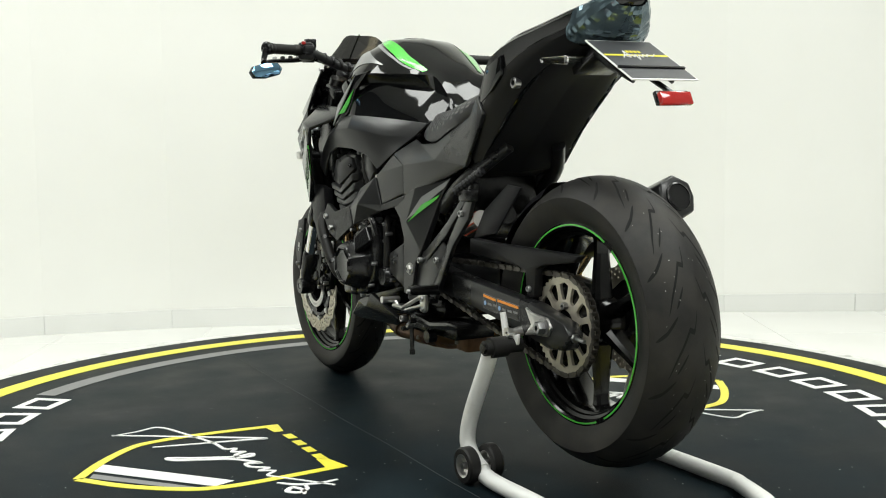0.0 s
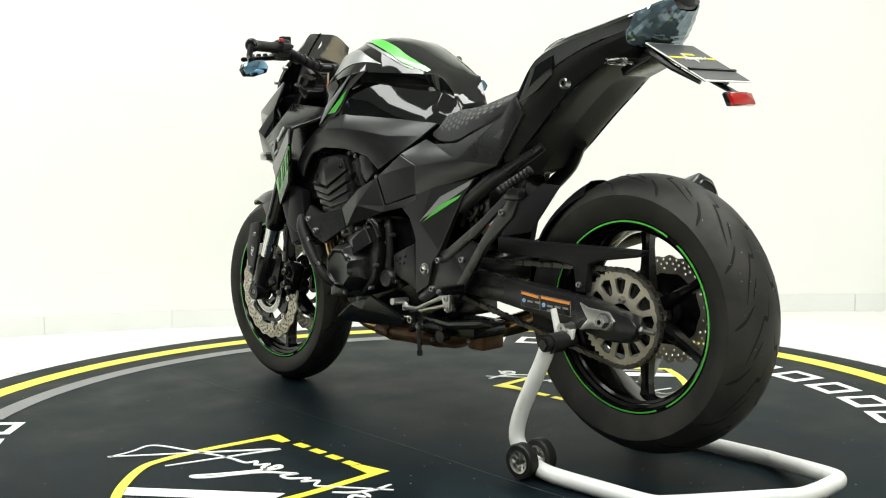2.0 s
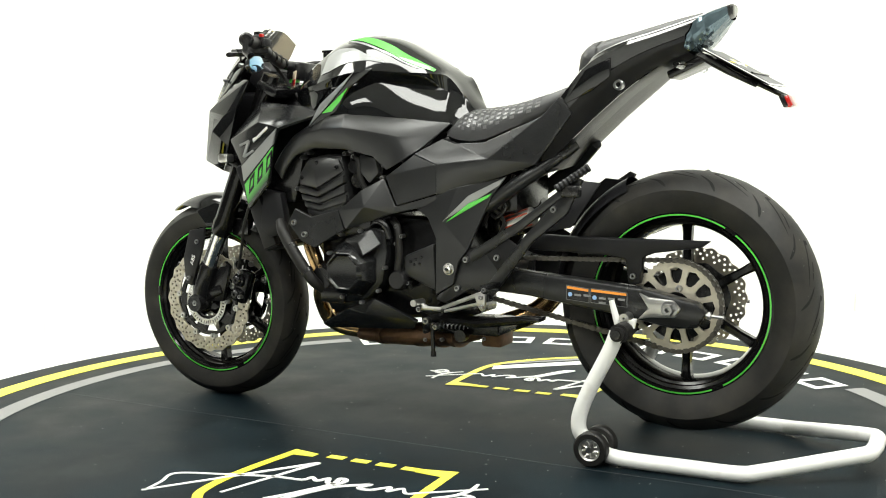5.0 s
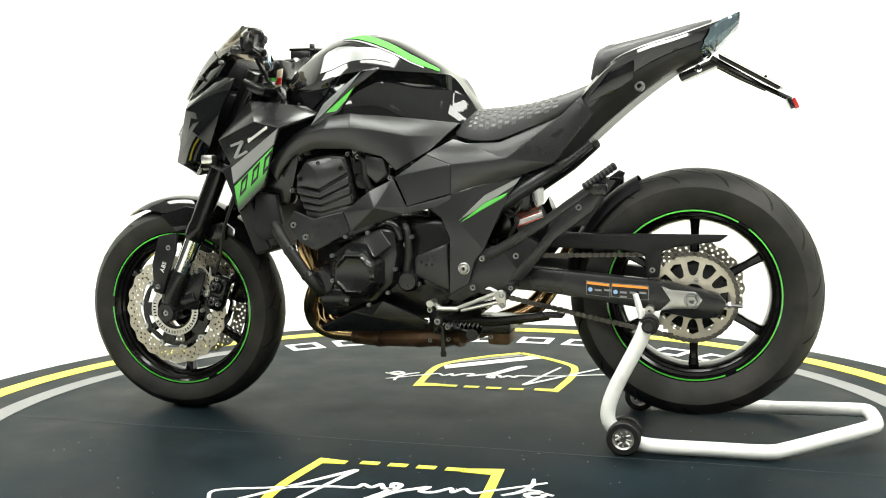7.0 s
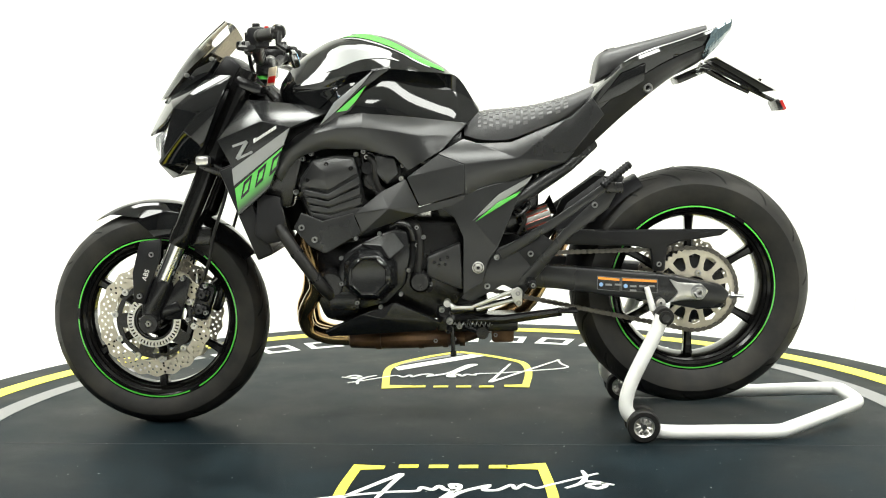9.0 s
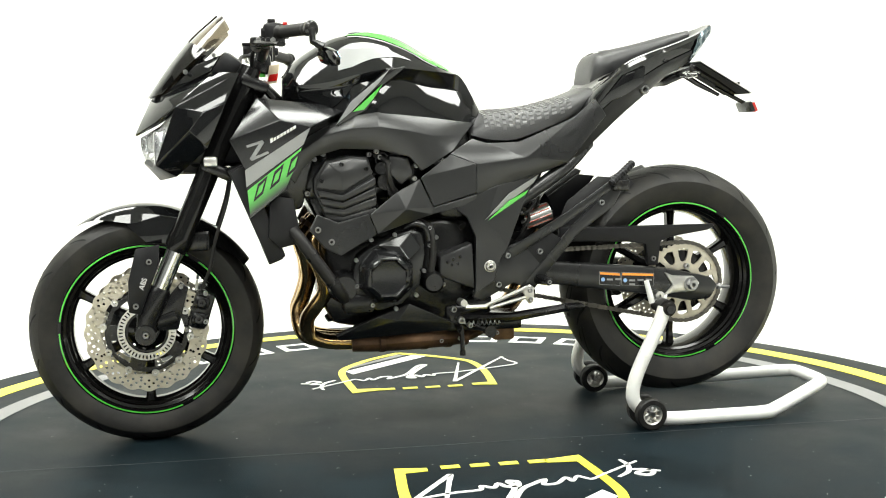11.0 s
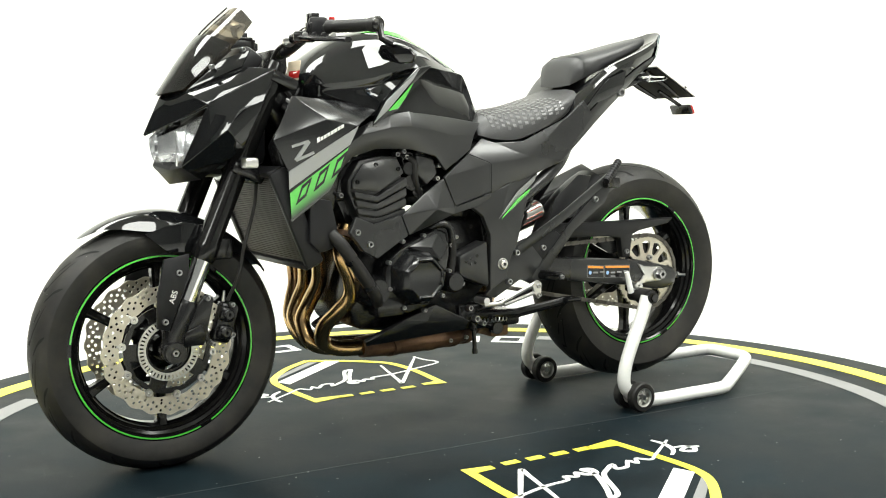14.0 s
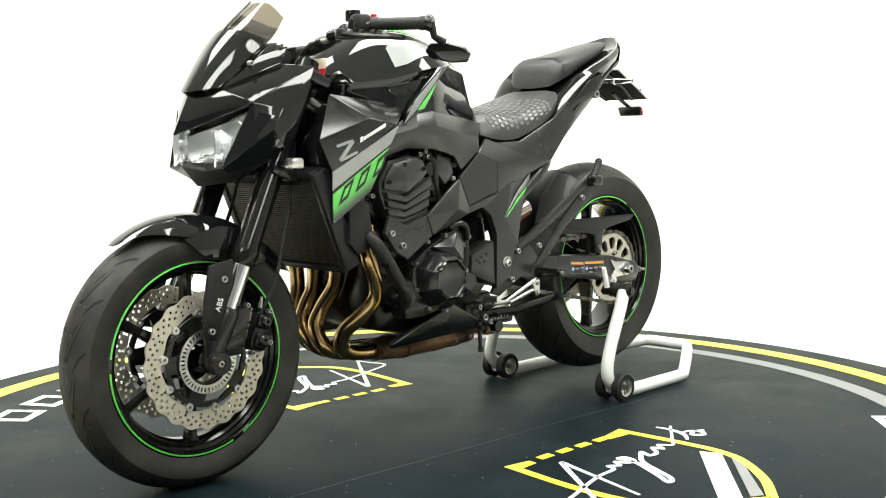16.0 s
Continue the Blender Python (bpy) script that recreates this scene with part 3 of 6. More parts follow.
TANK = [
    (0.420, [(0, 0.935), (0.03, 0.932), (0.060, 0.924), (0.088, 0.905), (0.086, 0.895), (0.085, 0.88), (0.080, 0.865), (0, 0.85)]),
    (0.385, [(0, 0.978), (0.05, 0.973), (0.092, 0.955), (0.134, 0.908), (0.130, 0.895), (0.128, 0.880), (0.120, 0.855), (0, 0.83)]),
    (0.311, [(0, 1.026), (0.072, 1.019), (0.124, 0.990), (0.178, 0.914), (0.172, 0.898), (0.178, 0.873), (0.178, 0.83), (0, 0.81)]),
    (0.257, [(0, 1.044), (0.082, 1.037), (0.142, 1.004), (0.193, 0.928), (0.184, 0.908), (0.194, 0.876), (0.198, 0.835), (0, 0.80)]),
    (0.196, [(0, 1.053), (0.084, 1.045), (0.152, 1.006), (0.198, 0.943), (0.176, 0.920), (0.199, 0.876), (0.202, 0.836), (0, 0.80)]),
    (0.130, [(0, 1.041), (0.076, 1.034), (0.142, 0.998), (0.188, 0.949), (0.154, 0.924), (0.176, 0.874), (0.179, 0.829), (0, 0.79)]),
    (0.060, [(0, 1.005), (0.062, 1.000), (0.112, 0.978), (0.145, 0.945), (0.112, 0.916), (0.146, 0.866), (0.154, 0.822), (0, 0.78)]),
    (-0.010, [(0, 0.960), (0.040, 0.960), (0.070, 0.954), (0.102, 0.940), (0.076, 0.907), (0.118, 0.856), (0.129, 0.815), (0, 0.77)]),
    (-0.050, [(0, 0.922), (0.026, 0.922), (0.046, 0.922), (0.070, 0.928), (0.068, 0.888), (0.102, 0.846), (0.114, 0.810), (0, 0.77)]),
    (-0.102, [(0, 0.855), (0.02, 0.854), (0.035, 0.85), (0.045, 0.845), (0.055, 0.835), (0.07, 0.82), (0.08, 0.80), (0, 0.77)]),
]
TL = half_lines(TANK, 4)
tank_part = part("fuel_tank", half_loft(TANK, 4), M_GLOSS, bike, "gloss black fuel tank with green and silver graphics", angle=40)
part("tank_stripe", decal(TL, [(0.33, 0.120, 0.140), (0.45, 0.145, 0.190), (0.60, 0.185, 0.255), (0.70, 0.235, 0.325), (0.78, 0.315, 0.375)]), M_GREEN, tank_part, "green tank stripe", mirror=True)
part("tank_flash", decal(TL, [(0.34, 0.155, 0.165), (0.46, 0.205, 0.222), (0.62, 0.275, 0.292), (0.72, 0.345, 0.365)]), M_SILV, tank_part, "thin silver tank line", mirror=True)
part("tank_flash", decal(TL, [(0.27, 0.30, 0.385), (0.34, 0.25, 0.385), (0.44, 0.265, 0.36), (0.54, 0.32, 0.35), (0.60, 0.352, 0.358)]), M_SILV, tank_part, "silver tank patch", mirror=True)
side = decal(TL, [(0.05, 0.47, 0.70), (0.11, 0.44, 0.77), (0.222, 0.43, 0.80), (0.30, 0.43, 0.70), (0.37, 0.43, 0.50)], 0.0045, 8)
bmesh.ops.solidify(side, geom=side.faces[:], thickness=0.006)
part("tank_side_panel", bevel(side, 0.0012, 2, 50), M_GLOSS, tank_part, "gloss black tank side panel", mirror=True)
part("filler_cap", lathe([(0.0005, 0.012), (0.03, 0.012), (0.036, 0.006), (0.037, -0.02), (0.0005, -0.02)], (0.21, 0, 1.040), 32, closed=False, axis="z"), M_SATIN, tank_part, "black fuel filler cap")

# side blade in front of the knees: silver edge with a green wedge
blade = skin([(0.300, 0.214, 0.806), (0.262, 0.213, 0.868), (0.165, 0.206, 0.945), (0.118, 0.190, 0.953), (0.180, 0.199, 0.905), (0.222, 0.204, 0.845)],
             [(0, 1, 5), (1, 4, 5), (1, 2, 4), (2, 3, 4)], 0.014)
bl = part("tank_side_blade", blade, M_GLOSS, bike, mirror=True)
part("side_flash", skin([(0.300, 0.2165, 0.810), (0.263, 0.2160, 0.866), (0.165, 0.2090, 0.944), (0.188, 0.2125, 0.915), (0.258, 0.2170, 0.845)], [(0, 1, 4), (1, 2, 3, 4)], 0.003, 0.0005), M_SILV, bl[0], "silver flash")
part("side_wedge", skin([(0.258, 0.2175, 0.841), (0.182, 0.2050, 0.908), (0.206, 0.2075, 0.872), (0.230, 0.2115, 0.846)], [(0, 1, 2, 3)], 0.003, 0.0005), M_GREEN, bl[0], "green wedge")

# broad satin cover that arches over the engine
AIR_T = [(0.408, 0.196, 0.740), (0.365, 0.196, 0.785), (0.306, 0.204, 0.815), (0.253, 0.208, 0.834), (0.195, 0.202, 0.841), (0.125, 0.178, 0.834), (0.053, 0.153, 0.827), (-0.073, 0.111, 0.812)]
AIR_M = [(0.425, 0.208, 0.700), (0.392, 0.210, 0.745), (0.330, 0.218, 0.785), (0.260, 0.225, 0.800), (0.195, 0.219, 0.803), (0.120, 0.200, 0.793), (0.055, 0.178, 0.780), (-0.040, 0.134, 0.780)]
AIR_B = [(0.404, 0.200, 0.665), (0.385, 0.202, 0.700), (0.352, 0.206, 0.732), (0.290, 0.210, 0.750), (0.197, 0.208, 0.747), (0.115, 0.198, 0.728), (0.081, 0.187, 0.692), (-0.003, 0.172, 0.742)]
n = len(AIR_T)
part("arch_cover", skin(AIR_T + AIR_M + AIR_B, [(i, i + 1, n + i + 1, n + i) for i in range(n - 1)] + [(n + i, n + i + 1, 2 * n + i + 1, 2 * n + i) for i in range(n - 1)], 0.008), M_SATIN, bike,
     "satin black arched side cover", mirror=True, angle=50)

# hexagonal cover and the long strut below it
part("hex_cover", skin([(0.005, 0.174, 0.732), (-0.062, 0.180, 0.706), (-0.062, 0.180, 0.632), (0.052, 0.186, 0.600), (0.085, 0.186, 0.675), (0.020, 0.190, 0.690)],
                       [(0, 1, 5), (1, 2, 5), (2, 3, 5), (3, 4, 5), (4, 0, 5)], 0.012), M_SATIN, bike, "faceted satin black side cover", mirror=True, angle=13)
part("frame_strut", skin([(0.088, 0.188, 0.672), (0.054, 0.188, 0.598), (-0.062, 0.180, 0.628), (-0.060, 0.176, 0.605), (0.060, 0.190, 0.580), (0.200, 0.205, 0.535), (0.220, 0.205, 0.585), (0.150, 0.203, 0.640), (0.130, 0.224, 0.598)],
                         [(0, 1, 8), (0, 8, 7), (7, 8, 6), (1, 2, 3, 4), (1, 4, 8), (4, 5, 8), (5, 6, 8)], 0.014), M_SATIN, bike, "satin black frame strut", mirror=True, angle=13)
low = part("lower_frame_cover", skin([(0.222, 0.205, 0.587), (0.203, 0.206, 0.535), (0.294, 0.214, 0.484), (0.335, 0.220, 0.505), (0.372, 0.222, 0.552), (0.352, 0.216, 0.590), (0.300, 0.216, 0.568)],
                                     [(0, 1, 6), (1, 2, 6), (2, 3, 6), (3, 4, 6), (4, 5, 6)], 0.014), M_SATIN, bike, "satin black lower frame cover", mirror=True, angle=13)[0]
for x, y, z in ((0.352, 0.221, 0.552), (0.319, 0.222, 0.521)):
    part("bolt", bolt(x, y, z, 0.010, 0.006), M_BOLT, low, "bright bolt")
part("radiator_side", skin([(0.395, 0.205, 0.555), (0.410, 0.203, 0.630), (0.465, 0.203, 0.640), (0.472, 0.214, 0.535), (0.444, 0.208, 0.508), (0.408, 0.206, 0.516)], [(0, 1, 2, 3), (0, 3, 4, 5)], 0.03), M_PLAST, bike, mirror=True)

# radiator shroud
def green_fade():
    """The green print, which fades out over its last few centimetres towards the panel's lower rear edge."""
    m = M_GREEN.copy()
    m.name = "fading_green_print"
    nt = m.node_tree
    b = nt.nodes["Principled BSDF"]
    tc, dot, rng, mx = (nt.nodes.new(k) for k in ("ShaderNodeTexCoord", "ShaderNodeVectorMath", "ShaderNodeMapRange", "ShaderNodeMix"))
    dot.operation, mx.data_type = "DOT_PRODUCT", "RGBA"
    d = Vector((0.62, 0, 0.785))
    dot.inputs[1].default_value = d
    nt.links.new(tc.outputs["Object"], dot.inputs[0])
    base = d.dot(Vector((0.514, 0, 0.585)))
    rng.inputs[1].default_value, rng.inputs[2].default_value, rng.interpolation_type = base + 0.002, base + 0.040, "SMOOTHSTEP"
    nt.links.new(dot.outputs["Value"], rng.inputs[0])
    nt.links.new(rng.outputs[0], mx.inputs[0])
    mx.inputs[6].default_value = (0.012, 0.016, 0.012, 1)
    nt.links.new(b.inputs["Base Color"].links[0].from_socket, mx.inputs[7])
    nt.links.new(mx.outputs[2], b.inputs["Base Color"])
    return m


SH = [(0.490, 0.170, 0.879), (0.256, 0.171, 0.854), (0.440, 0.252, 0.822), (0.561, 0.221, 0.775), (0.524, 0.218, 0.703), (0.514, 0.203, 0.583), (0.425, 0.233, 0.654), (0.392, 0.256, 0.758), (0.366, 0.262, 0.806)]
shroud = part("radiator_shroud", skin(SH, [(0, 1, 2), (0, 2, 3), (1, 8, 2), (2, 8, 7, 4, 3), (4, 7, 6, 5)], 0.010), M_SEMI, bike, "satin black radiator shroud with green and silver band", mirror=True)
SN = (Vector(SH[5]) - Vector(SH[3])).cross(Vector(SH[7]) - Vector(SH[3])).normalized()
SN = SN if SN.y > 0 else -SN


def on_shroud(pts, lift=0.003, thick=0.004):
    """A thin sticker on the shroud's flank."""
    a = Vector(SH[3])
    flat = [Vector(p) - SN * (Vector(p) - a).dot(SN) + SN * lift for p in pts]
    bm = bmesh.new()
    f = bm.faces.new([bm.verts.new(p) for p in flat])
    r = bmesh.ops.extrude_face_region(bm, geom=[f])
    for v in r["geom"]:
        if isinstance(v, bmesh.types.BMVert):
            v.co -= SN * thick
    return bm


def shroud_pt(s, t):
    """s from the front to the rear of the band, t from its upper edge downwards."""
    return Vector((0.522, 0.213, 0.661)).lerp(Vector((0.385, 0.258, 0.763)), s) + Vector((-0.003, -0.006, -0.075)) * t


part("silver_band", on_shroud([(0.524, 0.218, 0.703), (0.368, 0.268, 0.804), (0.385, 0.258, 0.763), (0.522, 0.213, 0.661)]), M_SILV, shroud[0], "silver band", mirror=True)
part("black_line", on_shroud([(0.5215, 0.213, 0.660), (0.386, 0.258, 0.762), (0.388, 0.257, 0.757), (0.5205, 0.213, 0.654)], 0.0034), M_ENG, shroud[0], "thin black line", mirror=True)
part("green_band", on_shroud([(0.520, 0.213, 0.653), (0.389, 0.257, 0.756), (0.400, 0.248, 0.722), (0.428, 0.233, 0.656), (0.514, 0.203, 0.585)]), green_fade(), shroud[0], "green band fading to black at its lower edge", mirror=True)
for k in range(3):      # plain hollow shapes on the green band
    s0 = 0.10 + 0.29 * k
    o = [shroud_pt(s0 + ds, dt) for ds, dt in ((0.0, 0.62), (0.10, 0.16), (0.27, 0.12), (0.17, 0.58))]
    i = [shroud_pt(s0 + ds, dt) for ds, dt in ((0.050, 0.52), (0.115, 0.27), (0.22, 0.22), (0.155, 0.48))]
    for a, b in ((0, 1), (1, 2), (2, 3), (3, 0)):
        part("dark_mark", on_shroud([o[a], o[b], i[b], i[a]], 0.0042), M_ENG, shroud[0], "dark printed mark")
for a, b, w in (((0.519, 0.229, 0.760), (0.481, 0.239, 0.772), 0.006), ((0.481, 0.239, 0.772), (0.509, 0.226, 0.728), 0.009), ((0.509, 0.226, 0.728), (0.468, 0.237, 0.746), 0.006)):
    a, b = Vector(a), Vector(b)
    q = SN.cross(b - a).normalized() * w / 2
    part("silver_mark", on_shroud([a + q, b + q, b - q, a - q], 0.0042), M_SILV, shroud[0], "silver printed zigzag")
a, b = Vector((0.462, 0.241, 0.768)), Vector((0.400, 0.261, 0.804))
for k in range(8):
    p0, p1 = a.lerp(b, k / 8), a.lerp(b, (k + 0.72) / 8)
    up = Vector((0, 0, 0.0075 if k else 0.0105))
    part("name_mark", on_shroud([p0, p1, p1 + up, p0 + up], 0.0042), M_TEXT, shroud[0], "white printed block")

# radiator
rad = new("radiator")
rad.parent = bike
tilt = pose(0.497, 0, 0.592, 0, 22, 0)
core = box(0, 0, 0, 0.024, 0.36, 0.225)
core.transform(tilt)
part("core", core, M_FIN, rad, "dark radiator core")
for k in range(40):
    f = box(0.013, 0, -0.106 + 0.0054 * k, 0.006, 0.36, 0.0024)
    f.transform(tilt)
    part("fin", f, M_FIN, rad)
for s in (1, -1):
    f = box(0.0, s * 0.189, 0, 0.045, 0.022, 0.245, 0.005)
    f.transform(tilt)
    part("side_tank", f, M_PLAST, rad)
    f = box(0.004, 0, s * 0.120, 0.04, 0.38, 0.014, 0.004)
    f.transform(tilt)
    part("edge_rail", f, M_PLAST, rad)

# engine
part("airbox", join(box(0.10, 0, 0.70, 0.36, 0.20, 0.20, 0.03), box(-0.05, 0, 0.66, 0.16, 0.20, 0.24, 0.03)), M_ENG, bike)
part("frame", join(tube([(0.50, 0, 0.90), (0.42, 0, 0.80), (0.30, 0, 0.74)], [0.05, 0.06, 0.07]), box(0.16, 0, 0.77, 0.36, 0.24, 0.07, 0.02)), M_ENG, bike)
for s in (1, -1):
    part("main_tube", tube([(0.46, 0.05 * s, 0.86), (0.36, 0.10 * s, 0.80), (0.18, 0.13 * s, 0.78), (0.02, 0.14 * s, 0.70), (-0.09, 0.15 * s, 0.52), (-0.09, 0.15 * s, 0.40)], 0.022, 12, 4), M_ENG, bike)
engine = new("engine")
engine.parent = bike
part("crankcase", join(prism([(0.335, 0.36), (0.33, 0.50), (0.12, 0.57), (-0.07, 0.56), (-0.10, 0.40), (0.0, 0.30), (0.2, 0.28), (0.31, 0.30)], -0.125, 0.125, 0.015)), M_ENG, engine)
part("cylinder_block", prism([(0.31, 0.49), (0.385, 0.66), (0.25, 0.72), (0.14, 0.53)], -0.145, 0.145, 0.012), M_ENG, engine)
part("cylinder_head", prism([(0.375, 0.62), (0.40, 0.69), (0.30, 0.765), (0.19, 0.74), (0.21, 0.63)], -0.150, 0.150, 0.012), M_ENG, engine)
# stepped side cover over the cam chain: a base, a plain upper facet and four chevron ribs below it
HEAD = [(0.326, 0.723), (0.266, 0.734), (0.219, 0.730), (0.208, 0.684), (0.197, 0.619), (0.230, 0.577), (0.319, 0.565), (0.334, 0.592), (0.357, 0.646), (0.357, 0.677)]
part("head_cover", prism(HEAD, 0.13, 0.186, 0.006), M_COVER, engine, "ribbed satin black cam cover")
part("head_facet", skin([(0.350, 0.196, 0.655), (0.350, 0.196, 0.676), (0.322, 0.198, 0.716), (0.266, 0.198, 0.727), (0.224, 0.196, 0.722), (0.208, 0.196, 0.690), (0.286, 0.207, 0.645), (0.292, 0.209, 0.690)],
                        [(0, 1, 7), (1, 2, 7), (2, 3, 7), (3, 4, 7), (4, 5, 7), (5, 6, 7), (6, 0, 7)], 0.014), M_COVER, engine)
for k in range(4):
    row = [[(0.351 - 0.006 * j, 0.651 - 0.0203 * j), (0.287 - 0.0013 * j, 0.637 - 0.0183 * j), (0.204 - 0.001 * j, 0.682 - 0.0258 * j)] for j in (k + 0.08, k + 0.92)]
    y = 0.205 - 0.005 * k
    part("head_rib", prism(row[0] + row[1][::-1], 0.17, y, 0.004), M_COVER, engine)
for x, z in ((0.288, 0.712), (0.338, 0.672), (0.226, 0.700)):
    part("cover_bolt", bolt(x, 0.200, z, 0.007, 0.004), M_ENG, engine)
part("throttle_cover", prism([(0.165, 0.735), (0.115, 0.725), (0.105, 0.685), (0.135, 0.655), (0.168, 0.690)], 0.14, 0.185, 0.006), M_COVER, engine)
for p, r in (((0.185, 0.17, 0.70), 0.016), ((0.175, 0.165, 0.665), 0.020), ((0.155, 0.16, 0.64), 0.014)):
    part("throttle_body", lathe([(0.001, 0.012), (r, 0.012), (r, -0.05), (0.001, -0.05)], p, 16, closed=False), M_ENG, engine)
GEN = [(0.262, 0.455), (0.250, 0.480), (0.222, 0.500), (0.160, 0.531), (0.116, 0.545), (0.082, 0.538), (0.078, 0.478), (0.092, 0.401), (0.140, 0.352), (0.200, 0.338), (0.250, 0.352), (0.268, 0.400)]
part("generator_cover", prism(GEN, 0.13, 0.196, 0.010), M_SEMI, engine, "black generator cover")
GC = (0.181, 0.429)
rings = [[(GC[0] + r * math.cos(2 * math.pi * (k + 0.5) / 8), y, GC[1] + r * math.sin(2 * math.pi * (k + 0.5) / 8)) for k in range(8)] for r, y in ((0.076, 0.19), (0.072, 0.212), (0.061, 0.240), (0.053, 0.252), (0.048, 0.252), (0.045, 0.247))]
part("generator_cap", bevel(loft(rings), 0.0025, 2, 15), M_SEMI, engine, "octagonal black generator cap", angle=18)
for k, span in ((0, 1), (2, 1), (3, 1), (5, 1), (6, 1)):
    q = []
    for r, y, e in ((0.0485, 0.2525, 0.12), (0.0485, 0.2525, 0.88), (0.0600, 0.2425, 0.88), (0.0600, 0.2425, 0.12)):
        a, b = (2 * math.pi * (k + h + 0.5) / 8 for h in (0, span))
        p0, p1 = Vector((math.cos(a), 0, math.sin(a))) * r, Vector((math.cos(b), 0, math.sin(b))) * r
        p = p0.lerp(p1, e)
        q.append((GC[0] + p.x, y + 0.003, GC[1] + p.z))
    part("cap_facet", skin(q, [(0, 1, 2, 3)], 0.005, 0.0012), M_GLOSS, engine)
part("cover_spine", skin([(0.205, 0.205, 0.508), (0.118, 0.205, 0.540), (0.090, 0.205, 0.500), (0.128, 0.236, 0.470), (0.150, 0.226, 0.505)], [(0, 1, 4), (1, 2, 3, 4), (0, 4, 3)], 0.02, 0.003), M_SEMI, engine, angle=13)
for x, z in ((0.352, 0.725), (0.330, 0.738), (0.215, 0.735), (0.196, 0.742), (0.188, 0.728), (0.140, 0.742), (0.095, 0.705), (0.100, 0.672), (0.372, 0.640)):
    part("intake_fitting", bolt(x, 0.168, z, 0.008, 0.012), M_ALU if x < 0.2 else M_BOLT, engine)
for k, (x, z, r) in enumerate(((0.150, 0.712, 0.026), (0.182, 0.722, 0.018), (0.120, 0.690, 0.020))):
    part("intake_clamp", lathe([(r * 0.8, 0.008), (r, 0.008), (r, -0.02), (r * 0.8, -0.02)], (x, 0.165, z), 20), M_ENG, engine)
part("intake_hose", tube([(0.20, 0.165, 0.735), (0.17, 0.180, 0.715), (0.165, 0.178, 0.67), (0.145, 0.165, 0.625)], 0.008, 10, 5), M_RUB, engine)
part("cover_pipe", tube([(0.128, 0.186, 0.548), (0.104, 0.196, 0.558), (0.080, 0.198, 0.548), (0.070, 0.194, 0.515)], [0.007, 0.009, 0.009, 0.008], 14, 4), M_ENG, engine)
for k in range(9):
    a = radians(20 + 40 * k)
    part("engine_bolt", bolt(0.172 + 0.089 * math.cos(a), 0.200, 0.438 + 0.096 * math.sin(a), 0.0065, 0.006), M_BOLT, engine, "bright bolt")
for x, z in ((0.062, 0.545), (0.045, 0.520), (0.062, 0.500), (0.105, 0.556), (0.062, 0.388), (0.040, 0.400), (0.028, 0.398)):
    part("engine_bolt", bolt(x, 0.172, z, 0.007, 0.008), M_BOLT, engine, "bright bolt")
spc = part("sprocket_cover", prism([(0.037, 0.470), (-0.050, 0.505), (-0.056, 0.381), (0.038, 0.418)], 0.12, 0.178, 0.008), M_COVER, engine, "black sprocket cover with small dimples")
for x, z in ((0.018, 0.455), (0.002, 0.462), (-0.016, 0.468), (-0.010, 0.450), (0.006, 0.448)):
    part("dimple", lathe([(0.0005, 0.002), (0.004, 0.001), (0.0045, -0.004), (0.0005, -0.004)], (x, 0.178, z), 12, closed=False), M_ENG, spc)
part("breather_hose", tube([(0.085, 0.15, 0.56), (0.06, 0.170, 0.54), (0.055, 0.172, 0.47), (0.06, 0.170, 0.42), (0.03, 0.15, 0.38)], 0.010, 12, 5), M_RUB, engine)
part("coolant_hose", tube([(0.412, 0.200, 0.552), (0.396, 0.214, 0.530), (0.372, 0.220, 0.495), (0.335, 0.220, 0.442), (0.302, 0.212, 0.396), (0.285, 0.190, 0.372)], [0.014, 0.016, 0.0160, 0.0155, 0.015, 0.014], 14, 5), M_RUB, engine, "black coolant hose")
for f in (0.25, 0.85):
    p = Vector((0.385, 0.219, 0.513)).lerp(Vector((0.308, 0.214, 0.404)), f)
    d = Vector((0.077, 0.005, 0.109)).normalized()
    part("hose_clip", tube([p - d * 0.006, p + d * 0.006], 0.0180, 16), M_ENG, engine)
part("water_pump", join(lathe([(0.001, 0.03), (0.03, 0.03), (0.04, 0.01), (0.042, -0.03), (0.001, -0.03)], (0.285, 0.17, 0.40), 24, closed=False), box(0.25, 0.17, 0.36, 0.08, 0.06, 0.05, 0.01)), M_ENG, engine)
part("starter_cover", lathe([(0.001, 0.02), (0.022, 0.02), (0.028, 0.01), (0.028, -0.05), (0.001, -0.05)], (0.055, 0.17, 0.405), 24, closed=False), M_ENG, engine)

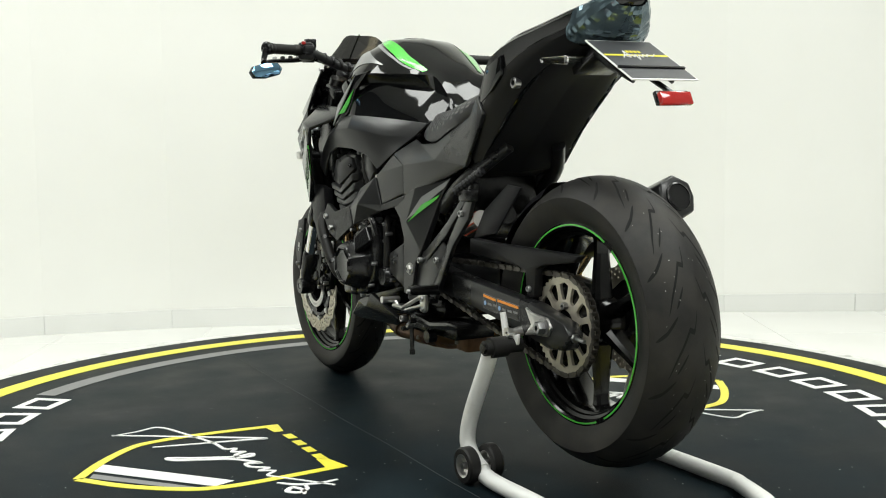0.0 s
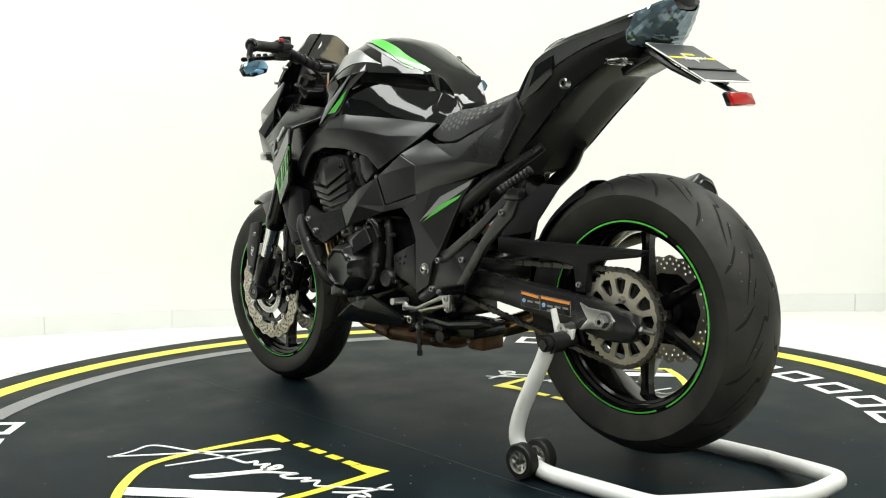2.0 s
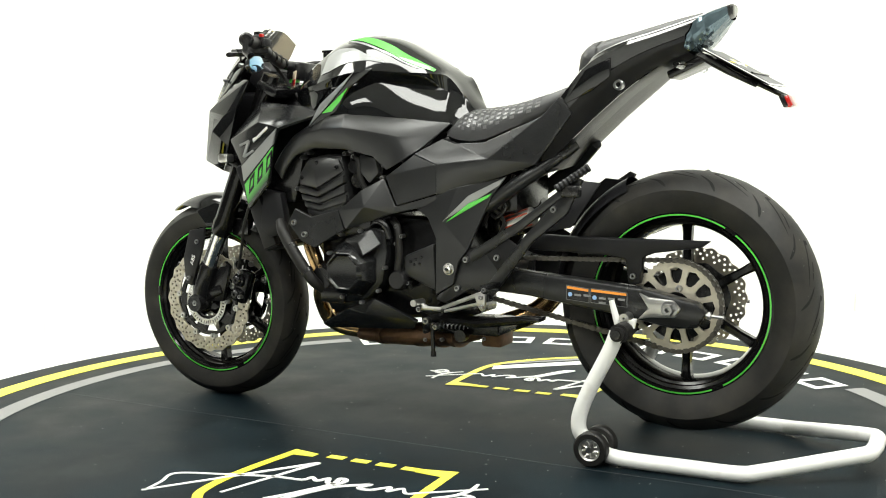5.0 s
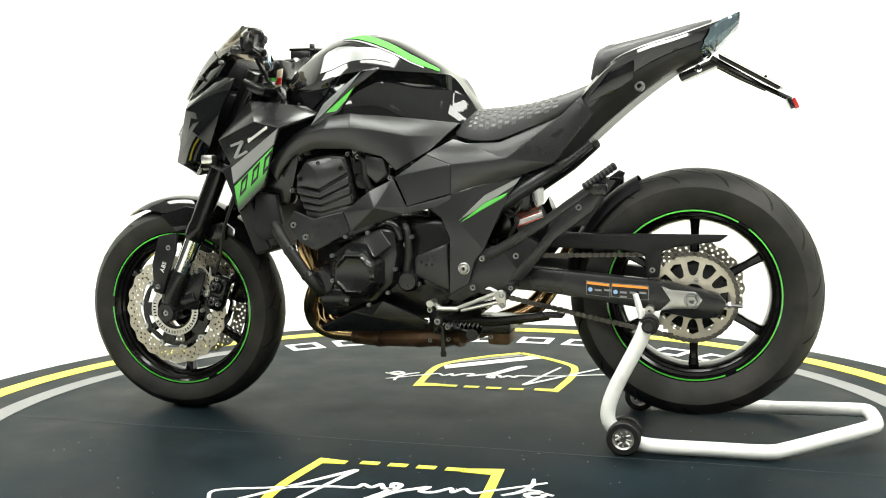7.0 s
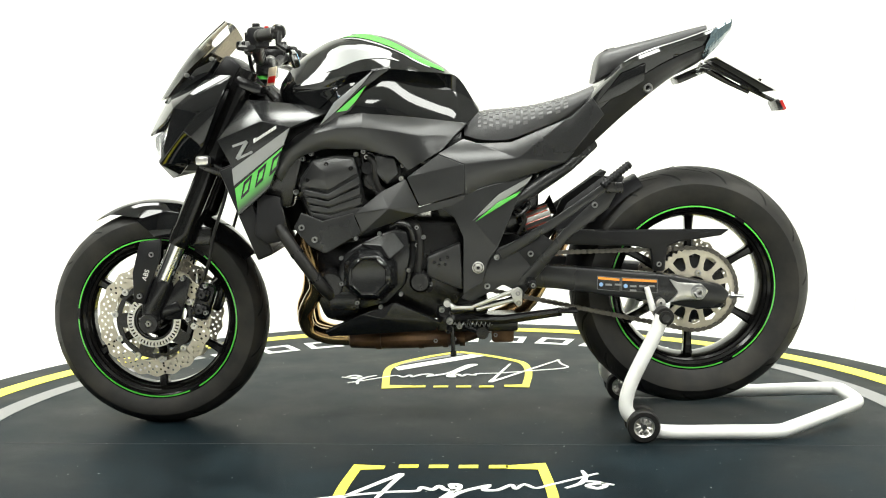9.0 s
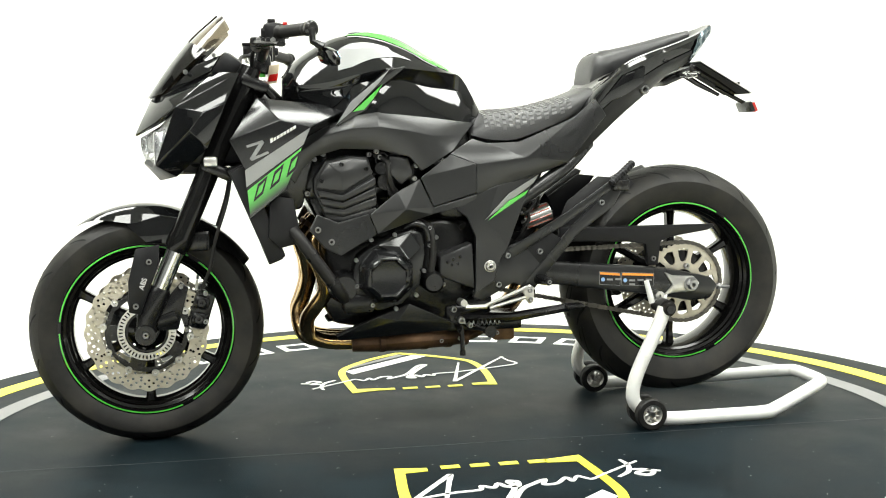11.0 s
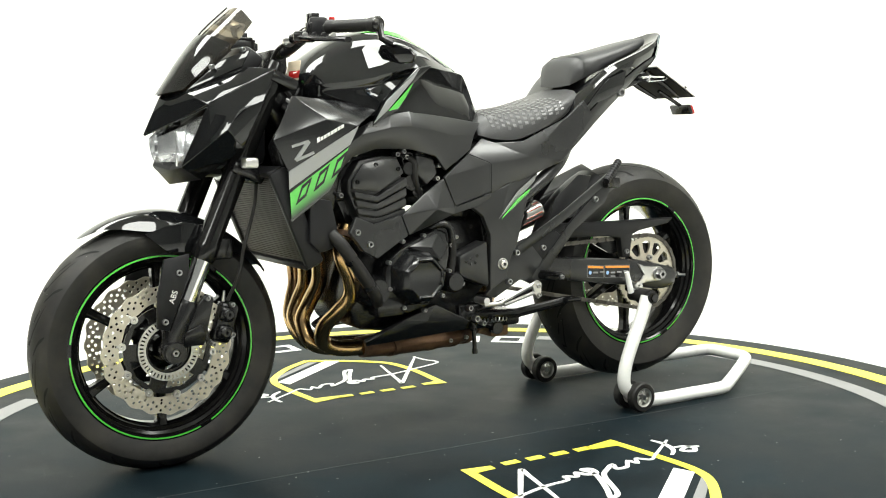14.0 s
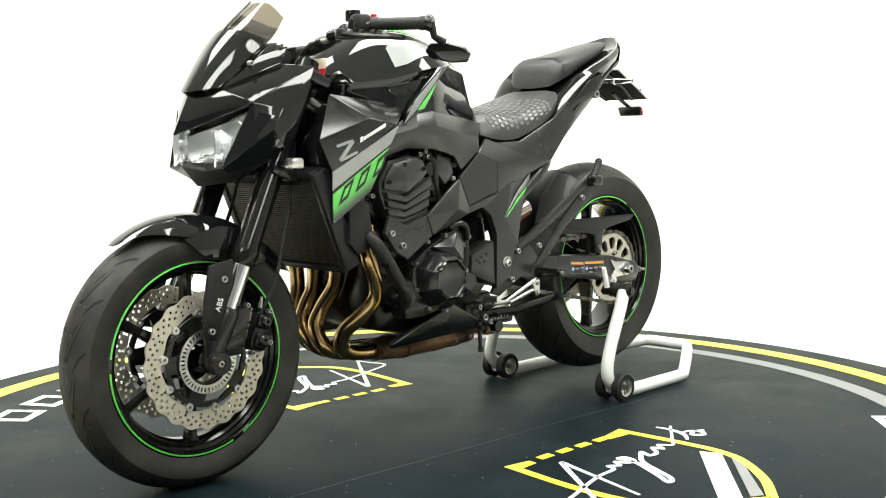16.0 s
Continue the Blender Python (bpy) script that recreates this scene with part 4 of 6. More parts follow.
# exhaust
exhaust = new("exhaust")
exhaust.parent = bike
HEADERS = [
    [(0.335, 0.125, 0.560), (0.358, 0.140, 0.500), (0.335, 0.142, 0.430), (0.330, 0.130, 0.385), (0.352, 0.105, 0.345), (0.372, 0.065, 0.305), (0.364, 0.040, 0.260), (0.310, 0.035, 0.236), (0.200, 0.035, 0.232)],
    [(0.335, 0.045, 0.560), (0.378, 0.050, 0.510), (0.368, 0.035, 0.462), (0.362, 0.015, 0.411), (0.374, -0.020, 0.355), (0.390, -0.030, 0.307), (0.374, -0.008, 0.252), (0.310, 0.004, 0.234), (0.200, 0.015, 0.232)],
    [(0.335, -0.045, 0.560), (0.378, -0.050, 0.510), (0.366, -0.058, 0.455), (0.362, -0.070, 0.400), (0.374, -0.088, 0.352), (0.388, -0.085, 0.307), (0.372, -0.052, 0.252), (0.310, -0.030, 0.234), (0.200, -0.010, 0.232)],
    [(0.335, -0.125, 0.560), (0.372, -0.138, 0.505), (0.360, -0.142, 0.440), (0.358, -0.142, 0.390), (0.370, -0.140, 0.345), (0.380, -0.125, 0.305), (0.364, -0.092, 0.255), (0.310, -0.060, 0.236), (0.200, -0.030, 0.232)],
]
for run in HEADERS:
    part("header_pipe", tube(run, 0.0200, 16, 5), M_BRONZE, exhaust, "heat-tinted bronze header pipe")
    c0, c1 = Vector(run[0]), Vector(run[1])
    part("header_flange", tube([c0.lerp(c1, 0.25), c0.lerp(c1, 0.45)], 0.026, 16), M_RUST, exhaust)
part("collector", tube([(0.25, 0.015, 0.230), (0.19, 0.020, 0.232), (0.10, 0.030, 0.236), (-0.03, 0.030, 0.242), (-0.14, -0.02, 0.262)], [0.058, 0.066, 0.070, 0.066, 0.040], 24, 3, flat=0.44), M_RUST, exhaust, "rusty exhaust collector")
for x, r in ((0.175, 0.069), (0.06, 0.072), (-0.005, 0.071), (-0.05, 0.066)):
    part("collector_band", tube([(x + 0.007, 0.028, 0.2385 - 0.03 * x), (x - 0.007, 0.028, 0.239 - 0.03 * x)], r, 24, flat=0.46), M_RUST, exhaust, "rusty weld band")
for x, y, z in ((0.02, 0.10, 0.236), (-0.03, 0.10, 0.240), (-0.14, 0.07, 0.245)):
    part("collector_bolt", bolt(x, y, z, 0.007, 0.005), M_BOLT, exhaust)
part("collector_box", box(-0.16, 0.03, 0.246, 0.06, 0.08, 0.045, 0.008), M_RUST, exhaust)
part("link_pipe", tube([(-0.12, -0.03, 0.26), (-0.22, -0.10, 0.30), (-0.28, -0.15, 0.38), (-0.34, -0.19, 0.49)], 0.028, 16, 4), M_BRONZE, exhaust)
SECT = [(0.050, 0.0), (0.044, 0.034), (0.0, 0.056), (-0.044, 0.034), (-0.050, 0.0), (-0.040, -0.036), (0.0, -0.052), (0.040, -0.036)]
MEND, MAX, MUP = Vector((-0.682, -0.200, 0.636)), Vector((0.93, 0, -0.37)), Vector((0.37, 0, 0.93))
rings = []
for d, k in ((0.40, 0.45), (0.34, 0.85), (0.20, 1.05), (0.03, 1.0), (0.0, 0.97)):
    rings.append([MEND + MAX * d + MUP * v * k + Vector((0, u * k, 0)) for u, v in SECT])
muf = part("muffler", bevel(loft(rings), 0.006), M_SATIN, exhaust, "black short muffler", angle=50)

# belly pan below the engine
part("belly_pan", skin([(0.306, 0.165, 0.271), (0.209, 0.190, 0.322), (0.120, 0.192, 0.354), (0.004, 0.172, 0.298), (0.018, 0.165, 0.275), (0.298, 0.150, 0.258), (0.150, 0.196, 0.312)],
                       [(0, 1, 6), (1, 2, 6), (2, 3, 6), (3, 4, 6), (4, 5, 6), (5, 0, 6)], 0.012), M_SEMI, bike, "black belly pan", mirror=True, angle=13)

# pivot plates with a small silver and green flash
pv = part("pivot_cover", skin([(0.014, 0.178, 0.607), (-0.120, 0.176, 0.650), (-0.240, 0.138, 0.677), (-0.204, 0.150, 0.626), (-0.145, 0.176, 0.489), (-0.123, 0.180, 0.460), (-0.107, 0.180, 0.401), (-0.056, 0.180, 0.372),
                               (-0.058, 0.180, 0.519), (-0.036, 0.180, 0.570), (-0.085, 0.186, 0.560)],
                              [(0, 1, 10, 9), (1, 2, 3, 10), (3, 4, 10), (4, 5, 8, 10), (8, 9, 10), (5, 6, 7, 8)], 0.020), M_SATIN, bike, "satin black pivot cover", mirror=True, angle=13)[0]
part("silver_flash", skin([(-0.082, 0.1865, 0.562), (-0.150, 0.1745, 0.628), (-0.238, 0.1415, 0.674), (-0.224, 0.1475, 0.654)], [(0, 1, 2, 3)], 0.003, 0.0005), M_SILV, pv, "silver flash")
part("green_flash", skin([(-0.090, 0.1855, 0.560), (-0.150, 0.1745, 0.608), (-0.206, 0.1535, 0.634), (-0.196, 0.1575, 0.622)], [(0, 1, 2, 3)], 0.003, 0.0005), M_GREEN, pv, "green flash")
part("pivot_bolt", join(lathe([(0.005, 0.012), (0.007, 0.009), (0.0105, 0.009), (0.0120, 0.006), (0.0120, -0.01), (0.005, -0.01)], (-0.095, 0.180, 0.441), 6), lathe([(0.0125, 0.003), (0.0155, 0.002), (0.0155, -0.01), (0.0125, -0.01)], (-0.095, 0.180, 0.441), 24)), M_ALU, bike, "bright pivot nut")

# foot-rest hangers
hang = part("rest_hanger", skin([(-0.130, 0.170, 0.467), (-0.145, 0.170, 0.489), (-0.181, 0.170, 0.503), (-0.262, 0.174, 0.470), (-0.209, 0.174, 0.371), (-0.159, 0.174, 0.395), (-0.078, 0.170, 0.350), (-0.050, 0.168, 0.360)],
                                [(0, 1, 2, 3), (0, 3, 4, 5), (0, 5, 6, 7)], 0.014), M_SATIN, bike, "satin black foot-rest hanger", mirror=True)[0]
part("hanger_arm", skin([(-0.146, 0.172, 0.482), (-0.300, 0.186, 0.574), (-0.449, 0.203, 0.678), (-0.467, 0.204, 0.670), (-0.400, 0.198, 0.620), (-0.290, 0.184, 0.540), (-0.160, 0.172, 0.460)],
                        [(0, 1, 5, 6), (1, 2, 4, 5), (2, 3, 4)], 0.012), M_SATIN, bike, mirror=True)
part("hanger_arm", skin([(-0.467, 0.204, 0.672), (-0.425, 0.200, 0.590), (-0.330, 0.188, 0.518), (-0.212, 0.174, 0.372), (-0.190, 0.173, 0.394), (-0.312, 0.187, 0.536), (-0.402, 0.198, 0.622)],
                        [(0, 1, 6), (1, 2, 5, 6), (2, 3, 4, 5)], 0.012), M_SATIN, bike, mirror=True)
part("heel_plate", skin([(-0.19, 0.172, 0.49), (-0.25, 0.176, 0.53), (-0.30, 0.18, 0.50), (-0.24, 0.175, 0.43)], [(0, 1, 2, 3)], 0.006), M_PLAST, hang, mirror=True)
for x, z in ((-0.143, 0.467), (-0.118, 0.392), (-0.230, 0.475), (-0.392, 0.600)):
    part("bolt", bolt(x, 0.178 if x > -0.3 else 0.200, z, 0.010, 0.005), M_BOLT, hang, "bright bolt")
pr = [(Vector((-0.408, 0.226, 0.650)).lerp(Vector((-0.480, 0.192, 0.702)), k / 18), 0.0088 + 0.0022 * (k % 2)) for k in range(19)]
part("passenger_peg", tube([p for p, r in pr], [r for p, r in pr], 10), M_PLAST, hang, "folded ribbed passenger peg")
part("peg_bracket", box(-0.440, 0.207, 0.645, 0.045, 0.03, 0.03, 0.006), M_ENG, hang, mirror=True)
part("foot_peg", join(tube([(-0.225, 0.170, 0.400), (-0.232, 0.255, 0.404)], [0.012, 0.010], 10), box(-0.229, 0.215, 0.411, 0.022, 0.075, 0.007, 0.002)), M_ENG, hang, "black ribbed foot peg", mirror=True)
part("peg_bolt", bolt(-0.232, 0.256, 0.404, 0.007, 0.006), M_BOLT, hang)
lever = part("shift_lever", join(tube([(-0.078, 0.195, 0.340), (-0.189, 0.195, 0.383)], [0.0045, 0.006], 10), tube([(-0.090, 0.195, 0.334), (-0.186, 0.195, 0.358)], [0.0045, 0.005], 10),
                                 prism([(-0.176, 0.382), (-0.196, 0.392), (-0.208, 0.384), (-0.206, 0.346), (-0.196, 0.340), (-0.186, 0.352)], 0.189, 0.201, 0.003), tube([(-0.025, 0.195, 0.338), (-0.082, 0.195, 0.338)], 0.006, 10)), M_ALU, bike, "bare aluminium shift lever")
for x, z in ((-0.196, 0.376), (-0.198, 0.352)):
    part("bolt", bolt(x, 0.202, z, 0.008, 0.004), M_BOLT, lever)
part("toe_peg", join(tube([(-0.015, 0.175, 0.352), (-0.015, 0.225, 0.354)], 0.009, 12), tube([(-0.037, 0.188, 0.337), (-0.015, 0.188, 0.350)], 0.006, 8)), M_ALU, lever)
part("shift_rod", tube([(-0.16, 0.17, 0.352), (-0.02, 0.165, 0.320)], 0.006, 8), M_ENG, bike)
part("side_stand", join(tube([(-0.01, 0.12, 0.300), (-0.16, 0.150, 0.300), (-0.31, 0.165, 0.322)], [0.016, 0.013, 0.011], 10), box(-0.325, 0.170, 0.326, 0.05, 0.045, 0.010, 0.003)), M_ENG, bike, "folded black side stand")
part("stand_lug", join(box(-0.02, 0.11, 0.300, 0.07, 0.05, 0.07, 0.01), tube([(-0.025, 0.144, 0.285), (-0.028, 0.144, 0.207)], 0.006, 8), tube([(-0.028, 0.144, 0.215), (-0.028, 0.144, 0.203)], 0.008, 8)), M_ENG, bike)
part("stand_switch", join(lathe([(0.001, 0.012), (0.016, 0.012), (0.016, -0.012), (0.001, -0.012)], (-0.105, 0.13, 0.262), 16, closed=False), tube([(-0.03, 0.13, 0.285), (-0.105, 0.13, 0.265)], 0.008, 8)), M_ENG, bike)
for x, y, z, r in ((-0.020, 0.165, 0.300, 0.012), (-0.045, 0.160, 0.285, 0.009), (-0.070, 0.165, 0.300, 0.008), (-0.015, 0.160, 0.272, 0.008), (0.000, 0.165, 0.330, 0.010), (-0.100, 0.160, 0.330, 0.007)):
    part("pivot_fitting", bolt(x, y, z, r, 0.008), M_BOLT if r > 0.008 else M_ENG, bike)
part("stand_spring", tube([(-0.03 - 0.10 * k / 60, 0.150 + 0.006 * math.cos(k * 0.9), 0.288 + 0.006 * math.sin(k * 0.9)) for k in range(61)], 0.0016, 6), M_BOLT, bike, "small steel spring")
part("linkage_rod", join(tube([(-0.10, 0.178, 0.330), (-0.21, 0.178, 0.372)], 0.005, 8), tube([(-0.205, 0.165, 0.372), (-0.205, 0.19, 0.372)], 0.009, 10)), M_ENG, bike)
part("lower_bracket", join(box(-0.10, 0.05, 0.28, 0.20, 0.12, 0.04, 0.008), box(-0.04, 0.02, 0.33, 0.16, 0.16, 0.05, 0.01)), M_ENG, bike)

# swingarm, axle plates, chain guard, hugger, shock
for s, y0, y1 in ((1, 0.105, 0.148), (-1, -0.148, -0.105)):
    arm = part("swingarm", prism([(-0.06, 0.47), (-0.14, 0.46), (-0.278, 0.442), (-0.601, 0.413), (-0.726, 0.384), (-0.748, 0.362), (-0.726, 0.325), (-0.668, 0.321), (-0.565, 0.341), (-0.300, 0.379), (-0.14, 0.39), (-0.06, 0.41)], y0, y1, 0.008), M_SATIN, bike,
               "satin black box-section swingarm")
    yo = y1 if s > 0 else y0
    part("axle_plate", prism([(-0.588, 0.404), (-0.612, 0.394), (-0.672, 0.390), (-0.690, 0.371), (-0.676, 0.349), (-0.616, 0.346), (-0.586, 0.340), (-0.612, 0.368)], yo - 0.003, yo + 0.006 * s, 0.003), M_ALU, arm, "bare aluminium axle plate")
    part("axle_nut", join(lathe([(0.006, 0.026 * s), (0.013, 0.026 * s), (0.015, 0.022 * s), (0.015, 0), (0.006, 0)], (RA.x, yo, RA.z), 6), lathe([(0.013, 0.010 * s), (0.020, 0.009 * s), (0.020, 0), (0.013, 0)], (RA.x, yo, RA.z), 24)), M_BOLT, arm, "bright axle nut")
    part("adjuster", join(tube([(-0.735, s * 0.135, 0.358), (-0.785, s * 0.135, 0.354)], 0.0045, 8), tube([(-0.750, s * 0.135, 0.357), (-0.757, s * 0.135, 0.3565)], 0.010, 6)), M_BOLT, arm)
    if s > 0:
        for x0, x1 in ((-0.405, -0.462), (-0.468, -0.558)):
            dz = 0.0075 * (x0 + 0.405) / -0.1
            st = part("warning_sticker", prism([(x0, 0.411 - dz), (x1, 0.405 - dz), (x1, 0.372 - dz), (x0, 0.378 - dz)], y1 - 0.001, y1 + 0.001, 0), M_ENG, arm, "black warning sticker with orange heading")
            part("sticker_edge", prism([(x0 + 0.0012, 0.4125 - dz), (x1 - 0.0012, 0.4062 - dz), (x1 - 0.0012, 0.3708 - dz), (x0 + 0.0012, 0.3768 - dz)], y1 - 0.0014, y1 + 0.0005, 0), M_GREY, st)
            part("orange_bar", prism([(x0 - 0.001, 0.410 - dz), (x1 + 0.001, 0.4045 - dz), (x1 + 0.001, 0.3985 - dz), (x0 - 0.001, 0.404 - dz)], y1, y1 + 0.0016, 0), M_ORANGE, st)
            part("blue_dot", lathe([(0.0005, 0.0016), (0.0055, 0.0016), (0.0055, 0), (0.0005, 0)], (x0 - 0.009, y1, 0.390 - dz), 14, closed=False), M_BLUE, st)
            for j in range(2 if x0 > -0.45 else 4):
                xx, zz = x0 - 0.020 - 0.024 * (j % 3), 0.392 - dz - 0.011 * (j // 3)
                part("grey_bar", prism([(xx, zz), (xx - 0.017, zz - 0.001), (xx - 0.017, zz - 0.006), (xx, zz - 0.005)], y1, y1 + 0.0016, 0), M_GREY, st)
part("swingarm_bridge", join(box(-0.16, 0, 0.43, 0.12, 0.22, 0.07, 0.02), tube([(-0.095, -0.16, 0.441), (-0.095, 0.16, 0.441)], 0.03, 16)), M_SATIN, bike)
guard = part("chain_guard", prism([(-0.302, 0.533), (-0.412, 0.529), (-0.750, 0.528), (-0.728, 0.512), (-0.618, 0.496), (-0.589, 0.485), (-0.582, 0.420), (-0.553, 0.420), (-0.545, 0.478), (-0.501, 0.486), (-0.301, 0.493)], 0.100, 0.125, 0.005), M_PLAST, bike,
             "black chain guard")
part("bolt", bolt(-0.566, 0.126, 0.439, 0.009, 0.006), M_BOLT, guard)


def hugger():
    """The inner mudguard that follows the rear tyre."""
    bm = bmesh.new()
    rows = []
    for k in range(15):
        a = radians(116 + 64 * k / 14)
        hw = 0.070 + 0.02 * math.sin(math.pi * k / 14)
        row = []
        for j in range(9):
            v = -1 + j / 4
            r = 0.336 - 0.035 * abs(v) ** 3
            row.append(bm.verts.new((RA.x + r * math.cos(math.pi - a), hw * v, RA.z + r * math.sin(math.pi - a))))
        rows.append(row)
    for p, q in zip(rows, rows[1:]):
        for j in range(8):
            bm.faces.new((p[j], p[j + 1], q[j + 1], q[j]))
    bmesh.ops.solidify(bm, geom=bm.faces[:], thickness=0.004)
    return bm


part("rear_hugger", hugger(), M_PLAST, bike, "black plastic rear hugger")
part("hugger_side", skin([(-0.295, 0.11, 0.53), (-0.33, 0.10, 0.60), (-0.42, 0.09, 0.665), (-0.47, 0.085, 0.66), (-0.40, 0.11, 0.55)], [(0, 1, 2, 3, 4)], 0.006), M_PLAST, bike, mirror=True)
sp0, sp1 = Vector((-0.165, 0.02, 0.535)), Vector((-0.300, 0.02, 0.590))
d = (sp1 - sp0).normalized()
u = d.cross(Vector((0, 1, 0))).normalized()
v = d.cross(u)
shock = part("shock_absorber", tube([sp0 - d * 0.05, sp0, sp0 + d * 0.02, sp1 - d * 0.02, sp1], [0.02, 0.026, 0.016, 0.016, 0.03], 16), M_ENG, bike, "rear shock absorber")
RV0, RV1 = Vector((-0.214, 0.078, 0.548)), Vector((-0.286, 0.078, 0.574))
rv = part("reservoir", tube([RV0, RV1], 0.0245, 24), M_ALU, shock, "bright shock reservoir with red bands")
q = (RV1 - RV0).normalized()
w = q.cross(Vector((0, 1, 0))).normalized()
for ang in (35, 75, 115, 150):
    o = (w * math.cos(radians(ang)) + Vector((0, 1, 0)) * math.sin(radians(ang))) * 0.0240
    part("band", tube([RV0 + o + q * 0.004, RV1 + o - q * 0.004], 0.0022, 6), M_SPRING, rv, "red stripe")
part("reservoir_cap", tube([RV0 - q * 0.012, RV0], [0.020, 0.024], 20), M_ENG, rv)
part("wiring_block", join(box(-0.205, 0, 0.635, 0.10, 0.21, 0.11, 0.012), box(-0.185, 0.0, 0.56, 0.09, 0.16, 0.09, 0.02)), M_ENG, bike)
for pts in ([(-0.15, 0.115, 0.66), (-0.20, 0.125, 0.62), (-0.235, 0.12, 0.645), (-0.25, 0.115, 0.68)], [(-0.16, 0.11, 0.55), (-0.19, 0.118, 0.59), (-0.22, 0.112, 0.56), (-0.20, 0.105, 0.52)]):
    part("wire_loop", tube(pts, 0.005, 8, 5), M_RUB, bike)

# front end
FT = Vector((0.497, 0, 0.925))
FB = Vector((0.779, 0, 0.291))
FD = (FB - FT).normalized()


def fork_at(z):
    return FT + (FB - FT) * ((0.925 - z) / (0.925 - 0.291)) + Vector((0.012, 0, 0.005))


fork_parts = []
for s in (1, -1):
    y = 0.108 * s
    Y = Vector((0, y, 0))
    fork = part("fork_leg", tube([fork_at(0.95) + Y, fork_at(0.93) + Y, fork_at(0.54) + Y, fork_at(0.53) + Y, fork_at(0.505) + Y, fork_at(0.495) + Y], [0.025, 0.0275, 0.0275, 0.030, 0.030, 0.026], 24), M_RIMB, bike, "gloss black upper fork tube")
    part("slider", tube([fork_at(0.50) + Y, fork_at(0.37) + Y], 0.0235, 24), M_CHROME, fork, "bright fork slider")
    part("fork_foot", join(tube([fork_at(0.405) + Y, fork_at(0.395) + Y, fork_at(0.33) + Y, Vector((0.782, y, 0.285))], [0.026, 0.0295, 0.028, 0.024], 20),
                           lathe([(0.010, 0.022 * s), (0.024, 0.022 * s), (0.027, 0.014 * s), (0.027, -0.03 * s), (0.010, -0.03 * s)], (FA.x, y * 1.10, FA.z), 24),
                           box(0.735, y * 0.93, 0.325, 0.07, 0.024, 0.03, 0.006, pose(0, 0, 0, 0, 20, 0))), M_ENG, fork)
    part("axle_end", lathe([(0.004, 0.021 * s), (0.008, 0.021 * s), (0.010, 0.016 * s), (0.010, 0), (0.004, 0)], (FA.x, y * 1.10, FA.z), 6), M_BOLT, fork)
    g = part("fork_guard", skin([(0.796, 0.132 * s, 0.510), (0.738, 0.134 * s, 0.520), (0.742, 0.138 * s, 0.470), (0.790, 0.134 * s, 0.345), (0.818, 0.130 * s, 0.352), (0.816, 0.138 * s, 0.430)], [(0, 1, 2, 5), (2, 3, 4, 5)], 0.010, way=1), M_PLAST, fork, "gloss black fork guard")
    if s > 0:
        guard_left = g
        for x, z in ((0.764, 0.478), (0.800, 0.368)):
            part("bolt", bolt(x, 0.136, z, 0.009, 0.005), M_BOLT, g)
    part("caliper", join(box(0.642, 0.078 * s, 0.345, 0.050, 0.045, 0.100, 0.014, pose(0, 0, 0, 0, -18, 0)), box(0.640, 0.098 * s, 0.366, 0.040, 0.026, 0.036, 0.011, pose(0, 0, 0, 0, -18, 0)), box(0.648, 0.098 * s, 0.324, 0.040, 0.026, 0.036, 0.011, pose(0, 0, 0, 0, -18, 0))), M_ENG, fork, "black brake caliper")
    for x, z in ((0.690, 0.410), (0.680, 0.300), (0.630, 0.390), (0.632, 0.318)):
        part("caliper_bolt", bolt(x, 0.112 * s, z, 0.0075, 0.005, s), M_BOLT, fork)
    for x, z in ((0.640, 0.367), (0.648, 0.325)):
        part("piston_cap", lathe([(0.004, 0.006 * s), (0.010, 0.006 * s), (0.013, 0.003 * s), (0.013, -0.01 * s), (0.004, -0.01 * s)], (x, 0.113 * s, z), 18), M_ENG, fork)
    part("bleed_nipple", tube([(0.652, 0.108 * s, 0.400), (0.650, 0.112 * s, 0.425)], [0.005, 0.003], 8), M_BOLT, fork)
    part("caliper_arm", skin([(0.745, 0.108 * s, 0.360), (0.690, 0.104 * s, 0.420), (0.672, 0.104 * s, 0.405), (0.700, 0.106 * s, 0.300), (0.755, 0.108 * s, 0.300)], [(0, 1, 2, 3, 4)], 0.014, way=1), M_ENG, fork)
    part("brake_hose", tube([(0.640, 0.105 * s, 0.40), (0.615, 0.118 * s, 0.46), (0.600, 0.122 * s, 0.53), (0.570, 0.115 * s, 0.62), (0.555, 0.10 * s, 0.70)], 0.0045, 8, 5), M_RUB, fork)
    part("fender_bracket", box(0.645, 0.075 * s, 0.52, 0.06, 0.02, 0.05, 0.006), M_ENG, fork)
for z, sx in ((0.915, 0.055), (0.70, 0.065)):
    p = fork_at(z)
    part("triple_clamp", box(p.x - 0.02, 0, z, sx + 0.02, 0.285, 0.030, 0.010, pose(0, 0, 0, 0, -24, 0)), M_ENG, bike)


